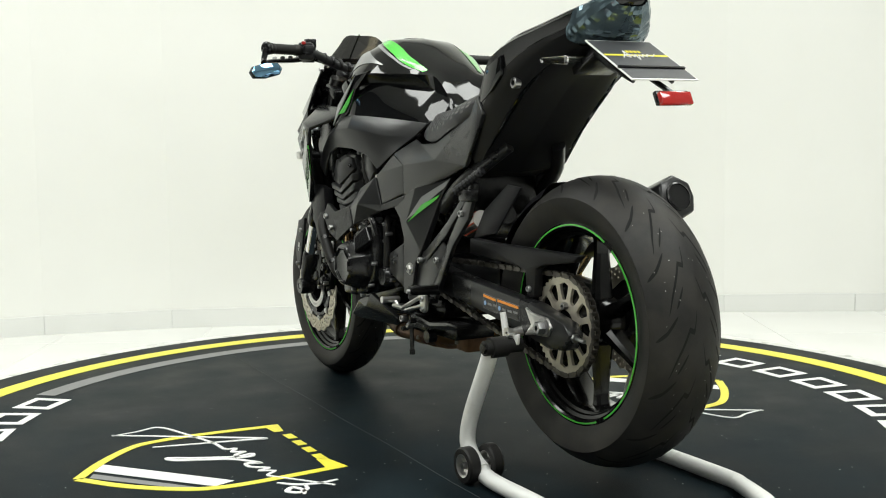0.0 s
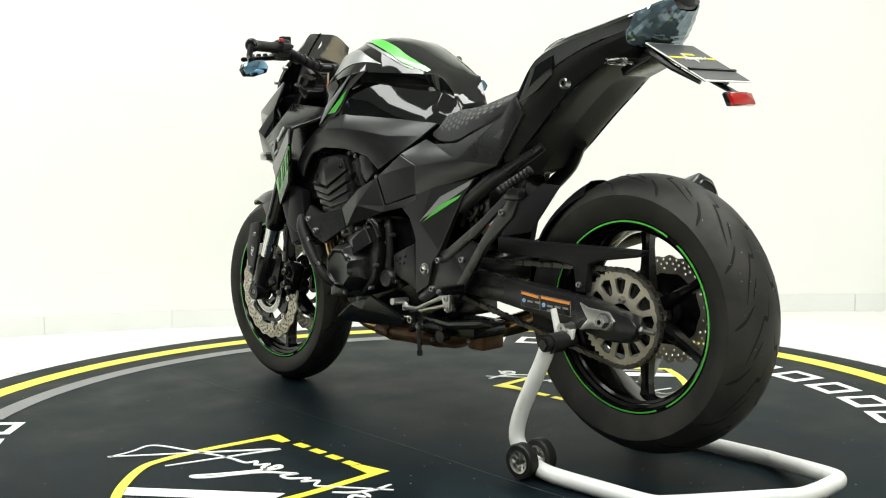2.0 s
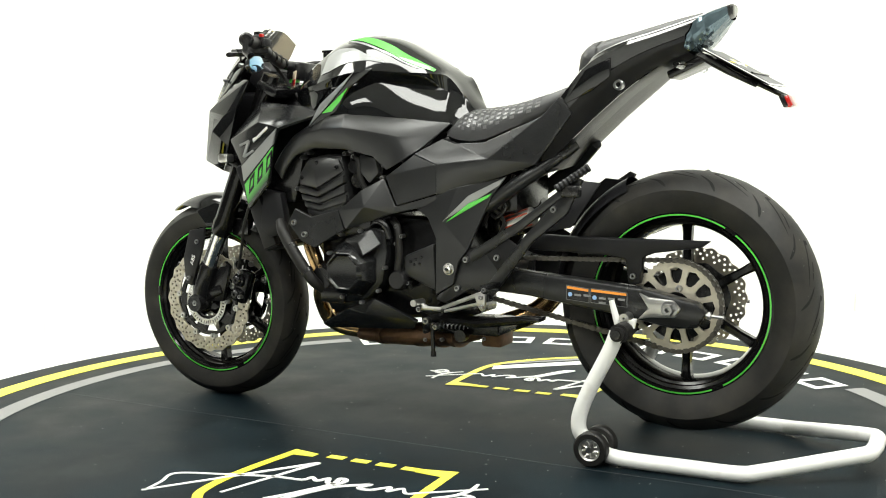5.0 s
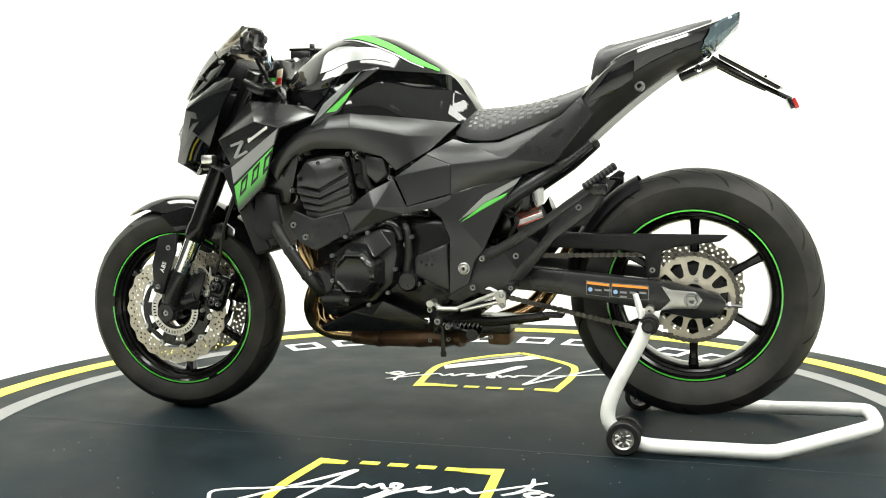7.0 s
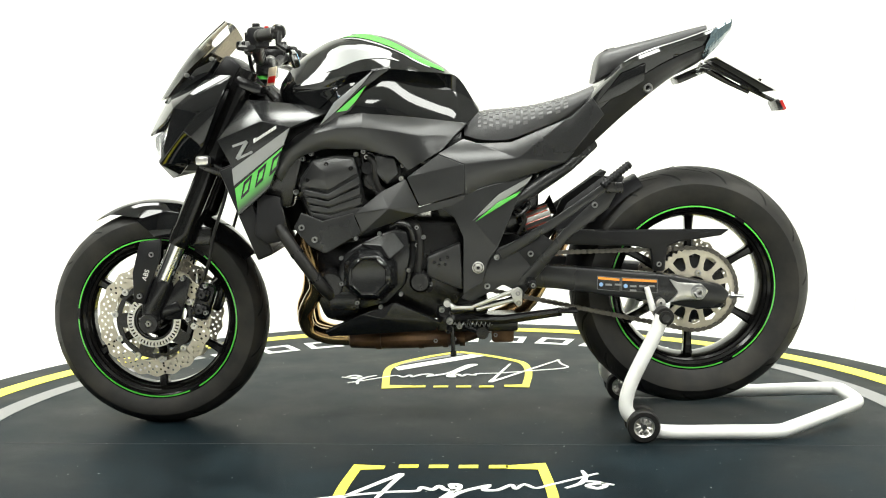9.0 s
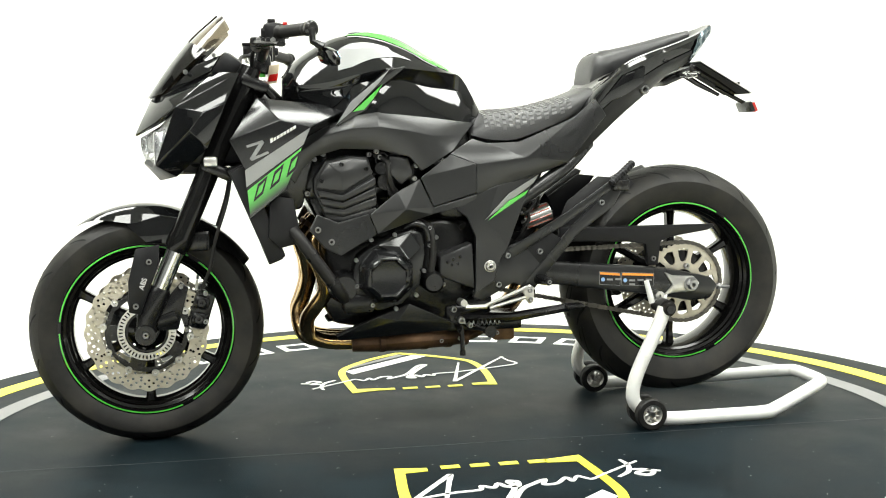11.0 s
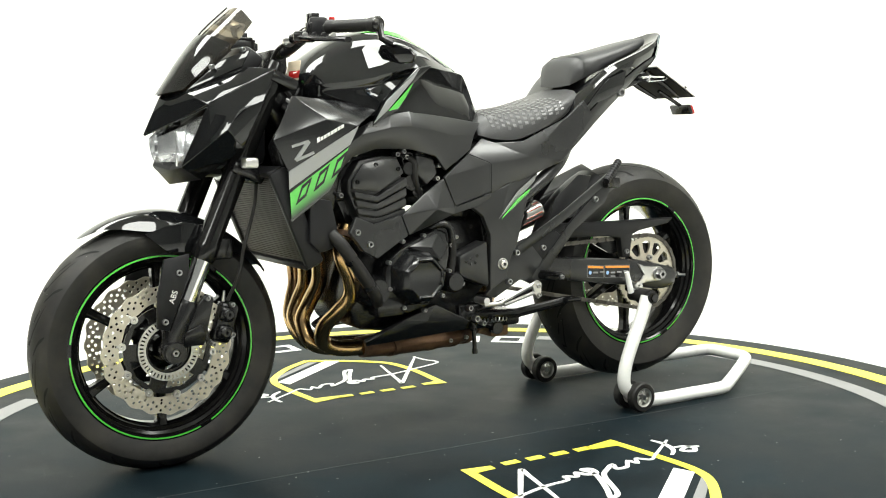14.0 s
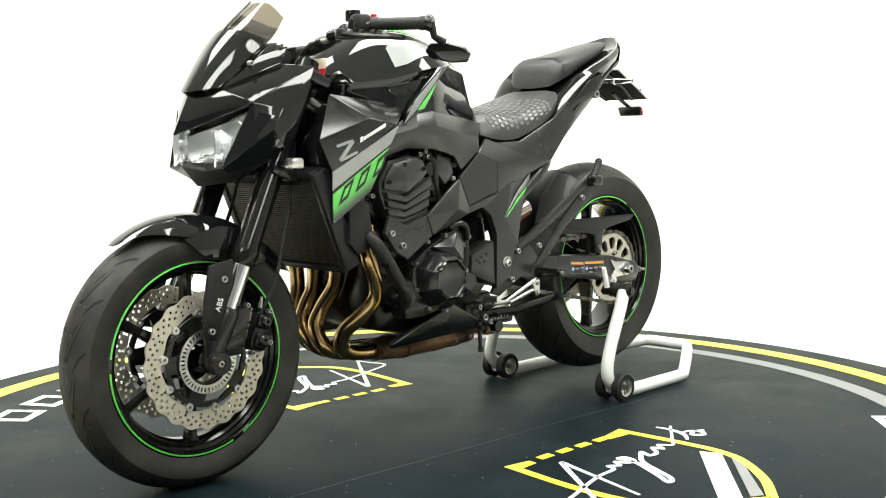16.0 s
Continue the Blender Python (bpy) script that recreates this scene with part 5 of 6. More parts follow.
def front_fender():
    bm = bmesh.new()
    rows = []
    n = 26
    for k in range(n + 1):
        f = k / n
        a = radians(56 + 91 * f)
        hw = 0.012 + 0.060 * min(1, f / 0.30) ** 0.7
        top = 0.3165 + 0.008 * math.sin(math.pi * min(f * 1.4, 1)) - 0.002 * f
        row = []
        for j in range(13):
            v = -1 + j / 6
            drop = 0.020 * abs(v) ** 2.2 * min(1, f / 0.25) + 0.026 * max(0, abs(v) - 0.66) / 0.34 * max(0, min(1, (f - 0.10) / 0.2, (0.95 - f) / 0.2))
            r = top - drop
            row.append(bm.verts.new((FA.x + r * math.cos(a), hw * v, FA.z + r * math.sin(a))))
        rows.append(row)
    for p, q in zip(rows, rows[1:]):
        for j in range(12):
            bm.faces.new((p[j], p[j + 1], q[j + 1], q[j]))
    bmesh.ops.solidify(bm, geom=bm.faces[:], thickness=0.0035)
    return bm


part("front_fender", front_fender(), M_GLOSS, bike, "gloss black pointed front fender", angle=45)
part("fender_side", skin([(0.822, 0.070, 0.565), (0.735, 0.080, 0.590), (0.655, 0.080, 0.575), (0.680, 0.084, 0.515), (0.770, 0.084, 0.520)], [(0, 1, 2, 3, 4)], 0.008), M_GLOSS, bike, mirror=True)

# nose: cowl, lamp, screen
cowl = new("headlamp_cowl")
cowl.parent = bike
tagged(cowl, "gloss black pointed headlamp cowl")
BT, SBC, LT, FR, RM, RM2, LB, CHN = (0.795, 0, 0.790), (0.752, 0, 0.880), (0.688, 0.152, 0.858), (0.530, 0.172, 0.940), (0.566, 0.184, 0.864), (0.612, 0.166, 0.756), (0.742, 0.109, 0.715), (0.690, 0.095, 0.685)
SBS, SBR, BULGE = (0.716, 0.072, 0.890), (0.590, 0.135, 0.945), (0.655, 0.184, 0.800)
part("brow", skin([BT, SBC, SBS, LT, (0.738, 0.070, 0.822), SBR, FR], [(0, 1, 2, 4), (4, 2, 3), (2, 5, 3), (5, 6, 3)], 0.008, 0.002), M_GLOSS, cowl, mirror=True)
part("cheek", skin([LT, FR, RM, RM2, CHN, LB, BULGE, (0.620, 0.170, 0.845)], [(0, 1, 7), (1, 2, 7), (2, 3, 6, 7), (3, 4, 6), (4, 5, 6), (5, 0, 7, 6)], 0.010, 0.002), M_GLOSS, cowl, mirror=True)
part("lower_lip", skin([LB, CHN, (0.735, 0, 0.672), (0.776, 0, 0.720), (0.752, 0.055, 0.709)], [(0, 1, 2, 3, 4)], 0.02, 0.003, way=1), M_PLAST, cowl, mirror=True)
part("inner_box", join(box(0.60, 0, 0.81, 0.16, 0.20, 0.20, 0.03), box(0.66, 0, 0.74, 0.10, 0.13, 0.10, 0.02)), M_PLAST, cowl)
lamp = new("headlamp")
lamp.parent = cowl


def lamp_grid(inset, back):
    """The lamp's face between brow and lip, as a bulged grid."""
    top = [Vector((0.782, 0, 0.784)), Vector((0.730, 0.070, 0.812)), Vector((0.688, 0.142, 0.850))]
    bot = [Vector((0.772, 0, 0.726)), Vector((0.746, 0.055, 0.716)), Vector((0.734, 0.104, 0.720))]
    bm = bmesh.new()
    g = []
    full = [Vector((p.x, -p.y, p.z)) for p in top[:0:-1]] + top, [Vector((p.x, -p.y, p.z)) for p in bot[:0:-1]] + bot
    for j in range(5):
        row = []
        for i in range(5):
            p = full[0][i].lerp(full[1][i], inset + (1 - 2 * inset) * j / 4)
            row.append(bm.verts.new(p + Vector((0.004 * math.sin(math.pi * j / 4) - back, 0, 0))))
        g.append(row)
    for p, q in zip(g, g[1:]):
        for i in range(4):
            bm.faces.new((p[i], p[i + 1], q[i + 1], q[i]))
    return bm


lens = lamp_grid(0.0, 0.002)
bmesh.ops.solidify(lens, geom=lens.faces[:], thickness=0.002)
lens_ob = part("lens", lens, M_CLEAR, lamp, "clear headlamp lens", angle=60)
lens_ob.visible_shadow = False
bk = lamp_grid(0.0, 0.026)
bmesh.ops.solidify(bk, geom=bk.faces[:], thickness=0.003)
part("reflector", bk, M_REFL, lamp, "faceted chrome reflector", angle=10)
for s in (1, -1):
    for yy, zz, r, x in ((0.046, 0.770, 0.026, 0.728), (0.098, 0.796, 0.022, 0.694)):
        bowl = lathe([(0.006, -0.03), (r * 0.6, -0.022), (r, 0.0), (r + 0.002, 0.0), (r * 0.65, -0.026), (0.006, -0.034)], (0, 0, 0), 24, axis="x")
        bowl.transform(Matrix.Translation((x, yy * s, zz)))
        part("bowl", bowl, M_REFL, lamp)
        bulb = lathe([(0.0005, 0.0), (0.006, -0.004), (0.007, -0.03), (0.0005, -0.03)], (x - 0.002, yy * s, zz), 14, closed=False, axis="x")
        part("bulb", bulb, M_CLEAR, lamp)
    part("lamp_divider", box(0.722, 0.072 * s, 0.758, 0.05, 0.005, 0.08, 0.001, pose(0, 0, 0, 0, 0, 30 * s)), M_REFL, lamp)
    part("lamp_wing", skin([(0.748, 0.012 * s, 0.742), (0.726, 0.095 * s, 0.747), (0.732, 0.098 * s, 0.728), (0.756, 0.012 * s, 0.726)], [(0, 1, 2, 3)], 0.004, 0.001, way=1), M_REFL, lamp)


def screen_grid(lo, hi, off=0.0):
    rows = [[(0.756, 0, 0.880), (0.742, 0.042, 0.884), (0.714, 0.076, 0.890)], [(0.693, 0, 0.970), (0.680, 0.06, 0.966), (0.655, 0.100, 0.952)],
            [(0.640, 0, 1.032), (0.628, 0.06, 1.026), (0.595, 0.105, 1.005)], [(0.573, 0, 1.090), (0.564, 0.050, 1.086), (0.548, 0.085, 1.052)]]
    cols = [spline([r[k] for r in rows], 6) for k in range(3)]
    bm = bmesh.new()
    g = []
    for i in range(len(cols[0])):
        if lo <= i <= hi:
            half = spline([Vector((cols[1][i].x, -cols[1][i].y, cols[1][i].z)), cols[0][i], cols[1][i], cols[2][i]], 4)[4:]
            full = [Vector((p.x, -p.y, p.z)) for p in half[:0:-1]] + half
            g.append([bm.verts.new(p + Vector((off, 0, off * 0.6))) for p in full])
    for p, q in zip(g, g[1:]):
        for k in range(len(p) - 1):
            bm.faces.new((p[k], p[k + 1], q[k + 1], q[k]))
    bmesh.ops.solidify(bm, geom=bm.faces[:], thickness=0.003)
    return bm


scr = part("windscreen", screen_grid(0, 18), M_SMOKE, cowl, "smoked brown windscreen with a ridged middle", angle=50)
part("screen_lower", screen_grid(0, 10, -0.006), M_GLOSS, cowl, "gloss black lower screen backing", angle=50)
part("screen_overlay", screen_grid(0, 11, 0.005), M_TINT, cowl, "dark tinted lower screen layer", angle=50)
part("screen_ridge", tube([(0.70, 0, 0.964), (0.645, 0, 1.033), (0.578, 0, 1.093)], 0.0025, 8, 4), M_ENG, cowl)
part("screen_base", skin([(0.746, 0, 0.884), (0.712, 0.078, 0.891), (0.600, 0.140, 0.945), (0.575, 0.132, 0.985), (0.635, 0.108, 0.962), (0.680, 0.03, 0.955)], [(0, 1, 5), (1, 4, 5), (1, 2, 4), (2, 3, 4)], 0.006, 0.001, way=1), M_GLOSS, cowl, "gloss black screen base", mirror=True)
part("screen_bolt", bolt(0.660, 0.112, 0.945, 0.007, 0.004), M_BOLT, cowl, mirror=True)
part("screen_bolt", bolt(0.590, 0.128, 0.985, 0.007, 0.004), M_BOLT, cowl, mirror=True)
part("radiator_duct", prism([(0.47, 0.86), (0.29, 0.82), (0.355, 0.72), (0.385, 0.60), (0.49, 0.60), (0.535, 0.76)], 0.11, 0.168, 0.01), M_ENG, bike, mirror=True)
part("instrument", join(box(0.560, 0, 0.955, 0.06, 0.17, 0.075, 0.015, pose(0, 0, 0, 0, -35, 0)), box(0.55, 0, 0.945, 0.07, 0.12, 0.04, 0.01)), M_PLAST, bike, "black instrument cluster")
part("front_signal", join(tube([(0.600, 0.125, 0.722), (0.605, 0.175, 0.722)], [0.012, 0.014], 12), box(0.606, 0.155, 0.722, 0.022, 0.035, 0.018, 0.005)), M_ENG, bike, mirror=True)
part("signal_lens", box(0.606, 0.186, 0.724, 0.034, 0.034, 0.024, 0.006), M_ALU, bike, "bright signal tip", mirror=True)
part("key_tag", skin([(0.428, 0.088, 0.966), (0.452, 0.068, 0.963), (0.460, 0.066, 0.916), (0.436, 0.088, 0.919)], [(0, 1, 2, 3)], 0.003, 0.0008), M_CREAM, bike, "cream key tag with red print")
part("key_print", skin([(0.432, 0.0895, 0.942), (0.452, 0.0735, 0.940), (0.4565, 0.0725, 0.922), (0.436, 0.0895, 0.924)], [(0, 1, 2, 3)], 0.003, 0.0004), M_RED, bike)
part("reservoir_cap", lathe([(0.0005, 0.02), (0.013, 0.02), (0.015, 0.014), (0.015, 0), (0.0005, 0)], (0.475, 0.03, 0.935), 24, closed=False, axis="z"), M_GREEN, bike, "green anodised stem nut")

# handlebar, grips, levers, bar-end mirrors
bar = part("handlebar", tube([(0.430, -0.27, 1.030), (0.455, -0.20, 1.020), (0.470, -0.10, 0.985), (0.470, 0, 0.982), (0.470, 0.10, 0.985), (0.455, 0.20, 1.020), (0.430, 0.27, 1.030)], 0.0135, 14, 5), M_SATIN, bike, "black tubular handlebar")
part("bar_clamp", box(0.468, 0, 0.968, 0.045, 0.10, 0.05, 0.008), M_ENG, bar)
GI, GE = Vector((0.436, 0.262, 1.030)), Vector((0.374, 0.374, 1.028))
gd = (GE - GI).normalized()
gr = []
for k in range(25):
    gr.append((GI.lerp(GE, k / 24), 0.0136 + 0.0014 * (k % 2) if 2 < k < 22 else 0.0165))
part("grip", tube([p for p, r in gr], [r for p, r in gr], 16), M_RUB, bar, "ribbed black rubber grip", mirror=True)
part("bar_end", tube([GE, GE + gd * 0.004, GE + gd * 0.010, GE + gd * 0.015], [0.017, 0.019, 0.019, 0.014], 16), M_ENG, bar, mirror=True)
part("switch_box", join(box(0.446, 0.232, 1.028, 0.045, 0.045, 0.052, 0.010, pose(0, 0, 0, 0, 0, -28)), box(0.420, 0.236, 1.032, 0.020, 0.030, 0.022, 0.005)), M_PLAST, bar, mirror=True)
part("red_switch", box(0.421, 0.250, 1.050, 0.012, 0.012, 0.010, 0.003), M_RED, bar, "red switch")
part("lever_bracket", join(box(0.475, 0.215, 1.010, 0.05, 0.04, 0.024, 0.006, pose(0, 0, 0, 0, 0, -25)), tube([(0.475, 0.20, 1.015), (0.482, 0.165, 1.008)], 0.012, 12)), M_ENG, bar, mirror=True)
for k in range(4):
    p = Vector((0.484, 0.228, 1.011)).lerp(Vector((0.442, 0.345, 1.001)), 0.08 + 0.24 * k)
    part("lever_hole", lathe([(0.0005, 0.006), (0.005, 0.006), (0.006, 0.003), (0.006, -0.004), (0.0005, -0.004)], (p.x + 0.004, p.y + 0.004, p.z + 0.003), 10, closed=False), M_BOLT if k % 3 == 0 else M_PLAST, bar)
part("lever_adjuster", tube([(0.483, 0.166, 1.007), (0.486, 0.152, 1.005), (0.488, 0.138, 1.003)], [0.011, 0.015, 0.010], 14), M_ALU, bar, mirror=True)
part("lever", tube([(0.485, 0.225, 1.008), (0.475, 0.270, 1.003), (0.448, 0.330, 0.998), (0.438, 0.365, 0.994)], [0.014, 0.013, 0.0105, 0.011], 10, 4, flat=0.6), M_ENG, bar, "black adjustable lever", mirror=True)
part("brake_reservoir", join(box(0.480, -0.19, 1.024, 0.060, 0.045, 0.036, 0.004), box(0.480, -0.19, 1.045, 0.066, 0.050, 0.008, 0.003), tube([(0.435, -0.20, 1.0), (0.435, -0.20, 1.046)], 0.008, 8)), M_ENG, bar, "black brake fluid reservoir")
part("mirror_stub", box(0.455, 0.205, 1.052, 0.014, 0.014, 0.026, 0.003), M_ENG, bar, mirror=True)
part("clutch_cable", tube([(0.485, 0.145, 1.003), (0.495, 0.10, 0.985), (0.49, 0.05, 0.94), (0.44, 0.05, 0.88)], 0.005, 8, 5), M_RUB, bike)
part("throttle_cable", tube([(0.485, -0.145, 1.003), (0.52, -0.08, 0.99), (0.51, 0.02, 0.93), (0.44, 0.03, 0.86)], 0.005, 8, 5), M_RUB, bike)
part("mirror_stalk", tube([GE + gd * 0.010, GE + gd * 0.012 + Vector((0.0, 0.006, -0.030)), Vector((0.345, 0.398, 0.985))], [0.009, 0.008, 0.010], 10), M_ENG, bar, mirror=True)
MO = [(0.044, 0.018), (0.058, 0.002), (0.050, -0.020), (0.010, -0.026), (-0.045, -0.020), (-0.060, -0.002), (-0.048, 0.020), (0.0, 0.025)]
mm = pose(0.328, 0.398, 0.965, 12, 8, 108)


def mirror_plate(y0, y1, k):
    bm = prism([(x * k * 0.95, z * k * 0.84) for x, z in MO], y0, y1, 0.003)
    bm.transform(mm)
    return bm


part("mirror_body", mirror_plate(-0.012, 0.0, 1.0), M_GLOSS, bar, "black bar-end mirror", mirror=True)
part("mirror_glass", mirror_plate(-0.001, 0.0015, 0.92), M_MIRROR, bar, "blue-tinted mirror glass", mirror=True)

for x, y, z, sx, sy, sz in ((0.418, 0.222, 1.034, 0.012, 0.014, 0.010), (0.418, 0.240, 1.020, 0.012, 0.018, 0.008), (0.452, 0.222, 1.058, 0.018, 0.020, 0.012), (0.470, 0.236, 1.030, 0.016, 0.018, 0.022)):
    part("switch_button", box(x, y, z, sx, sy, sz, 0.002), M_ENG, bar)
for k in range(5):
    p = Vector((0.462, 0.195, 1.018)).lerp(Vector((0.470, 0.090, 0.986)), k / 4)
    part("cable_clip", lathe([(0.0135, -0.004), (0.0165, -0.004), (0.0165, 0.004), (0.0135, 0.004)], p, 14), M_RUB if k % 2 else M_ENG, bar)
# the bars lean a little: the far side sits lower
for ob in [bar] + list(bar.children):
    for v in ob.data.vertices:
        if v.co.y < 0:
            v.co.z += 0.055 * v.co.y

# seats and tail
SEAT = [
    (-0.062, [(0, 0.820), (0.05, 0.818), (0.085, 0.805), (0.115, 0.790), (0.118, 0.780), (0.10, 0.770), (0, 0.768)]),
    (-0.110, [(0, 0.845), (0.06, 0.843), (0.105, 0.832), (0.132, 0.800), (0.134, 0.768), (0.115, 0.760), (0, 0.758)]),
    (-0.175, [(0, 0.850), (0.07, 0.849), (0.120, 0.836), (0.142, 0.800), (0.142, 0.768), (0.125, 0.760), (0, 0.758)]),
    (-0.250, [(0, 0.858), (0.08, 0.858), (0.130, 0.848), (0.148, 0.822), (0.146, 0.794), (0.125, 0.786), (0, 0.784)]),
    (-0.335, [(0, 0.878), (0.08, 0.880), (0.124, 0.872), (0.138, 0.850), (0.134, 0.828), (0.115, 0.820), (0, 0.816)]),
    (-0.400, [(0, 0.905), (0.06, 0.905), (0.095, 0.899), (0.108, 0.885), (0.106, 0.868), (0.09, 0.860), (0, 0.856)]),
]
SL = half_lines(SEAT, 4)
seat = part("rider_seat", half_loft(SEAT, 4), M_SEAT, bike, "black vinyl rider seat with raised tabs", angle=60)
bm = bmesh.new()
for i in range(13):
    for j in range(8):
        u0, v0 = 0.16 + 0.050 * i, 0.04 + 0.060 * j + 0.03 * (i % 2)
        q = [surf(SL, u0 + du, v0 + dv, 0.0012) for du, dv in ((0, 0), (0.028, 0.004), (0.028, 0.036), (0, 0.032))]
        for s in (1, -1):
            vs = [bm.verts.new((p.x, p.y * s, p.z)) for p in q]
            r = bmesh.ops.extrude_face_region(bm, geom=[bm.faces.new(vs)])
            for e in r["geom"]:
                if isinstance(e, bmesh.types.BMVert):
                    e.co.z -= 0.002
M_TAB = mat("smooth_vinyl_tab", (0.11, 0.11, 0.11), 0.30, var=0.1, scale=120)
tagged(part("tab_relief", bm, M_TAB, seat), kind="stuff")
PIL = [(x, [(y * 0.88, z) for y, z in half]) for x, half in [
    (-0.405, [(0, 0.932), (0.05, 0.930), (0.075, 0.926), (0.082, 0.922), (0.078, 0.916), (0, 0.912)]),
    (-0.418, [(0, 0.985), (0.06, 0.984), (0.092, 0.972), (0.100, 0.945), (0.092, 0.925), (0, 0.915)]),
    (-0.450, [(0, 1.002), (0.065, 1.000), (0.100, 0.985), (0.108, 0.962), (0.100, 0.940), (0, 0.93)]),
    (-0.550, [(0, 1.024), (0.06, 1.023), (0.092, 1.012), (0.098, 0.995), (0.090, 0.978), (0, 0.97)]),
    (-0.640, [(0, 1.047), (0.05, 1.046), (0.074, 1.038), (0.080, 1.025), (0.072, 1.012), (0, 1.0)]),
    (-0.700, [(0, 1.060), (0.035, 1.060), (0.050, 1.055), (0.054, 1.046), (0.048, 1.038), (0, 1.03)]),
]]
pil = part("passenger_seat", half_loft(PIL, 4), M_SEAT, bike, "smooth black vinyl passenger seat", angle=60)
PL = half_lines(PIL, 4)
part("seat_strap", decal(PL, [(0.36, 0.0, 0.74), (0.39, 0.0, 0.74), (0.42, 0.0, 0.74)], 0.003, 14), M_SEAT, pil, mirror=True)
part("seat_panel", skin([(0.006, 0.174, 0.734), (-0.060, 0.140, 0.772), (-0.097, 0.146, 0.760), (-0.184, 0.150, 0.762), (-0.336, 0.142, 0.824), (-0.390, 0.153, 0.872), (-0.420, 0.157, 0.828), (-0.322, 0.146, 0.706), (-0.234, 0.150, 0.676), (-0.062, 0.181, 0.628), (-0.062, 0.181, 0.706),
                         (-0.200, 0.164, 0.720)],
                        [(0, 1, 10), (1, 2, 11, 10), (2, 3, 11), (3, 4, 11), (4, 5, 6), (4, 6, 7, 11), (7, 8, 11), (8, 9, 10, 11)], 0.012, 0.003), M_SATIN, bike, "satin black seat side panel", mirror=True, angle=24)
TAIL = [
    (-0.330, [(0, 0.815), (0.06, 0.815), (0.115, 0.812), (0.137, 0.800), (0.143, 0.760), (0.116, 0.700), (0, 0.690)]),
    (-0.400, [(0, 0.880), (0.06, 0.880), (0.128, 0.893), (0.150, 0.880), (0.148, 0.825), (0.118, 0.760), (0, 0.765)]),
    (-0.470, [(0, 0.925), (0.07, 0.930), (0.146, 0.960), (0.168, 0.946), (0.155, 0.880), (0.118, 0.823), (0, 0.828)]),
    (-0.545, [(0, 0.960), (0.07, 0.966), (0.146, 0.994), (0.164, 0.979), (0.152, 0.930), (0.116, 0.884), (0, 0.890)]),
    (-0.620, [(0, 0.995), (0.06, 1.000), (0.122, 1.017), (0.140, 1.003), (0.130, 0.968), (0.096, 0.938), (0, 0.932)]),
    (-0.695, [(0, 1.025), (0.045, 1.032), (0.088, 1.044), (0.102, 1.032), (0.098, 1.000), (0.068, 0.978), (0, 0.972)]),
    (-0.768, [(0, 1.078), (0.015, 1.078), (0.030, 1.076), (0.037, 1.071), (0.037, 1.063), (0.026, 1.054), (0, 1.050)]),
]
tail = part("tail_section", half_loft(TAIL, 4), M_GLOSS, bike, "gloss black tail section", angle=40)
TLN = half_lines(TAIL, 4)
part("tail_edge", decal(TLN, [(0.34, 0.352, 0.378), (0.5, 0.350, 0.385), (0.8, 0.345, 0.385), (0.97, 0.345, 0.41)], 0.0014, 4), M_SILV, tail, "silver tail edge", mirror=True)
lens = decal(TLN, [(0.79, 0.70, 0.74), (0.84, 0.50, 1.0), (0.90, 0.44, 1.0), (0.985, 0.46, 1.0)], 0.004, 10)
jit = random.Random(7)
for v in lens.verts:
    v.co += Vector((jit.uniform(-1, 1), jit.uniform(-1, 1) if abs(v.co.y) > 0.004 else 0, jit.uniform(-1, 1))) * 0.0011
part("tail_light", lens, M_TAILGLASS, tail, "clear bluish faceted tail light", mirror=True, angle=4)
part("tail_vent", skin([(-0.396, 0.150, 0.850), (-0.461, 0.171, 0.930), (-0.523, 0.172, 0.954), (-0.520, 0.168, 0.912), (-0.470, 0.163, 0.878)], [(0, 1, 4), (1, 2, 3, 4)], 0.010, 0.002), M_GLOSS, tail, "gloss black side vent", mirror=True)
part("under_bolt", bolt(-0.533, 0.140, 0.894, 0.016, 0.005), M_BOLT, tail, "bright bolt")
part("under_tail", decal(TLN, [(0.0, 0.66, 1.0), (0.3, 0.64, 1.0), (0.6, 0.62, 1.0), (0.80, 0.62, 1.0)], 0.0022, 8), M_PLAST, tail, "matt black under-tail", mirror=True)
part("inner_fender", skin([(-0.235, 0.10, 0.68), (-0.325, 0.10, 0.705), (-0.325, -0.10, 0.705), (-0.235, -0.10, 0.68), (-0.20, 0.10, 0.58), (-0.20, -0.10, 0.58)], [(0, 1, 2, 3), (0, 3, 5, 4)], 0.01, way=1), M_PLAST, bike)
part("subframe_tube", tube([(-0.180, 0.128, 0.598), (-0.262, 0.128, 0.654), (-0.330, 0.112, 0.700), (-0.400, 0.070, 0.755)], [0.018, 0.019, 0.019, 0.016], 16, 3), M_SATIN, bike, "satin black subframe tube", mirror=True)
part("side_electrics", join(box(-0.19, 0.09, 0.62, 0.05, 0.05, 0.06, 0.008), tube([(-0.20, 0.12, 0.63), (-0.23, 0.12, 0.60), (-0.20, 0.12, 0.57), (-0.17, 0.11, 0.60)], 0.006, 8, 4)), M_ENG, bike)
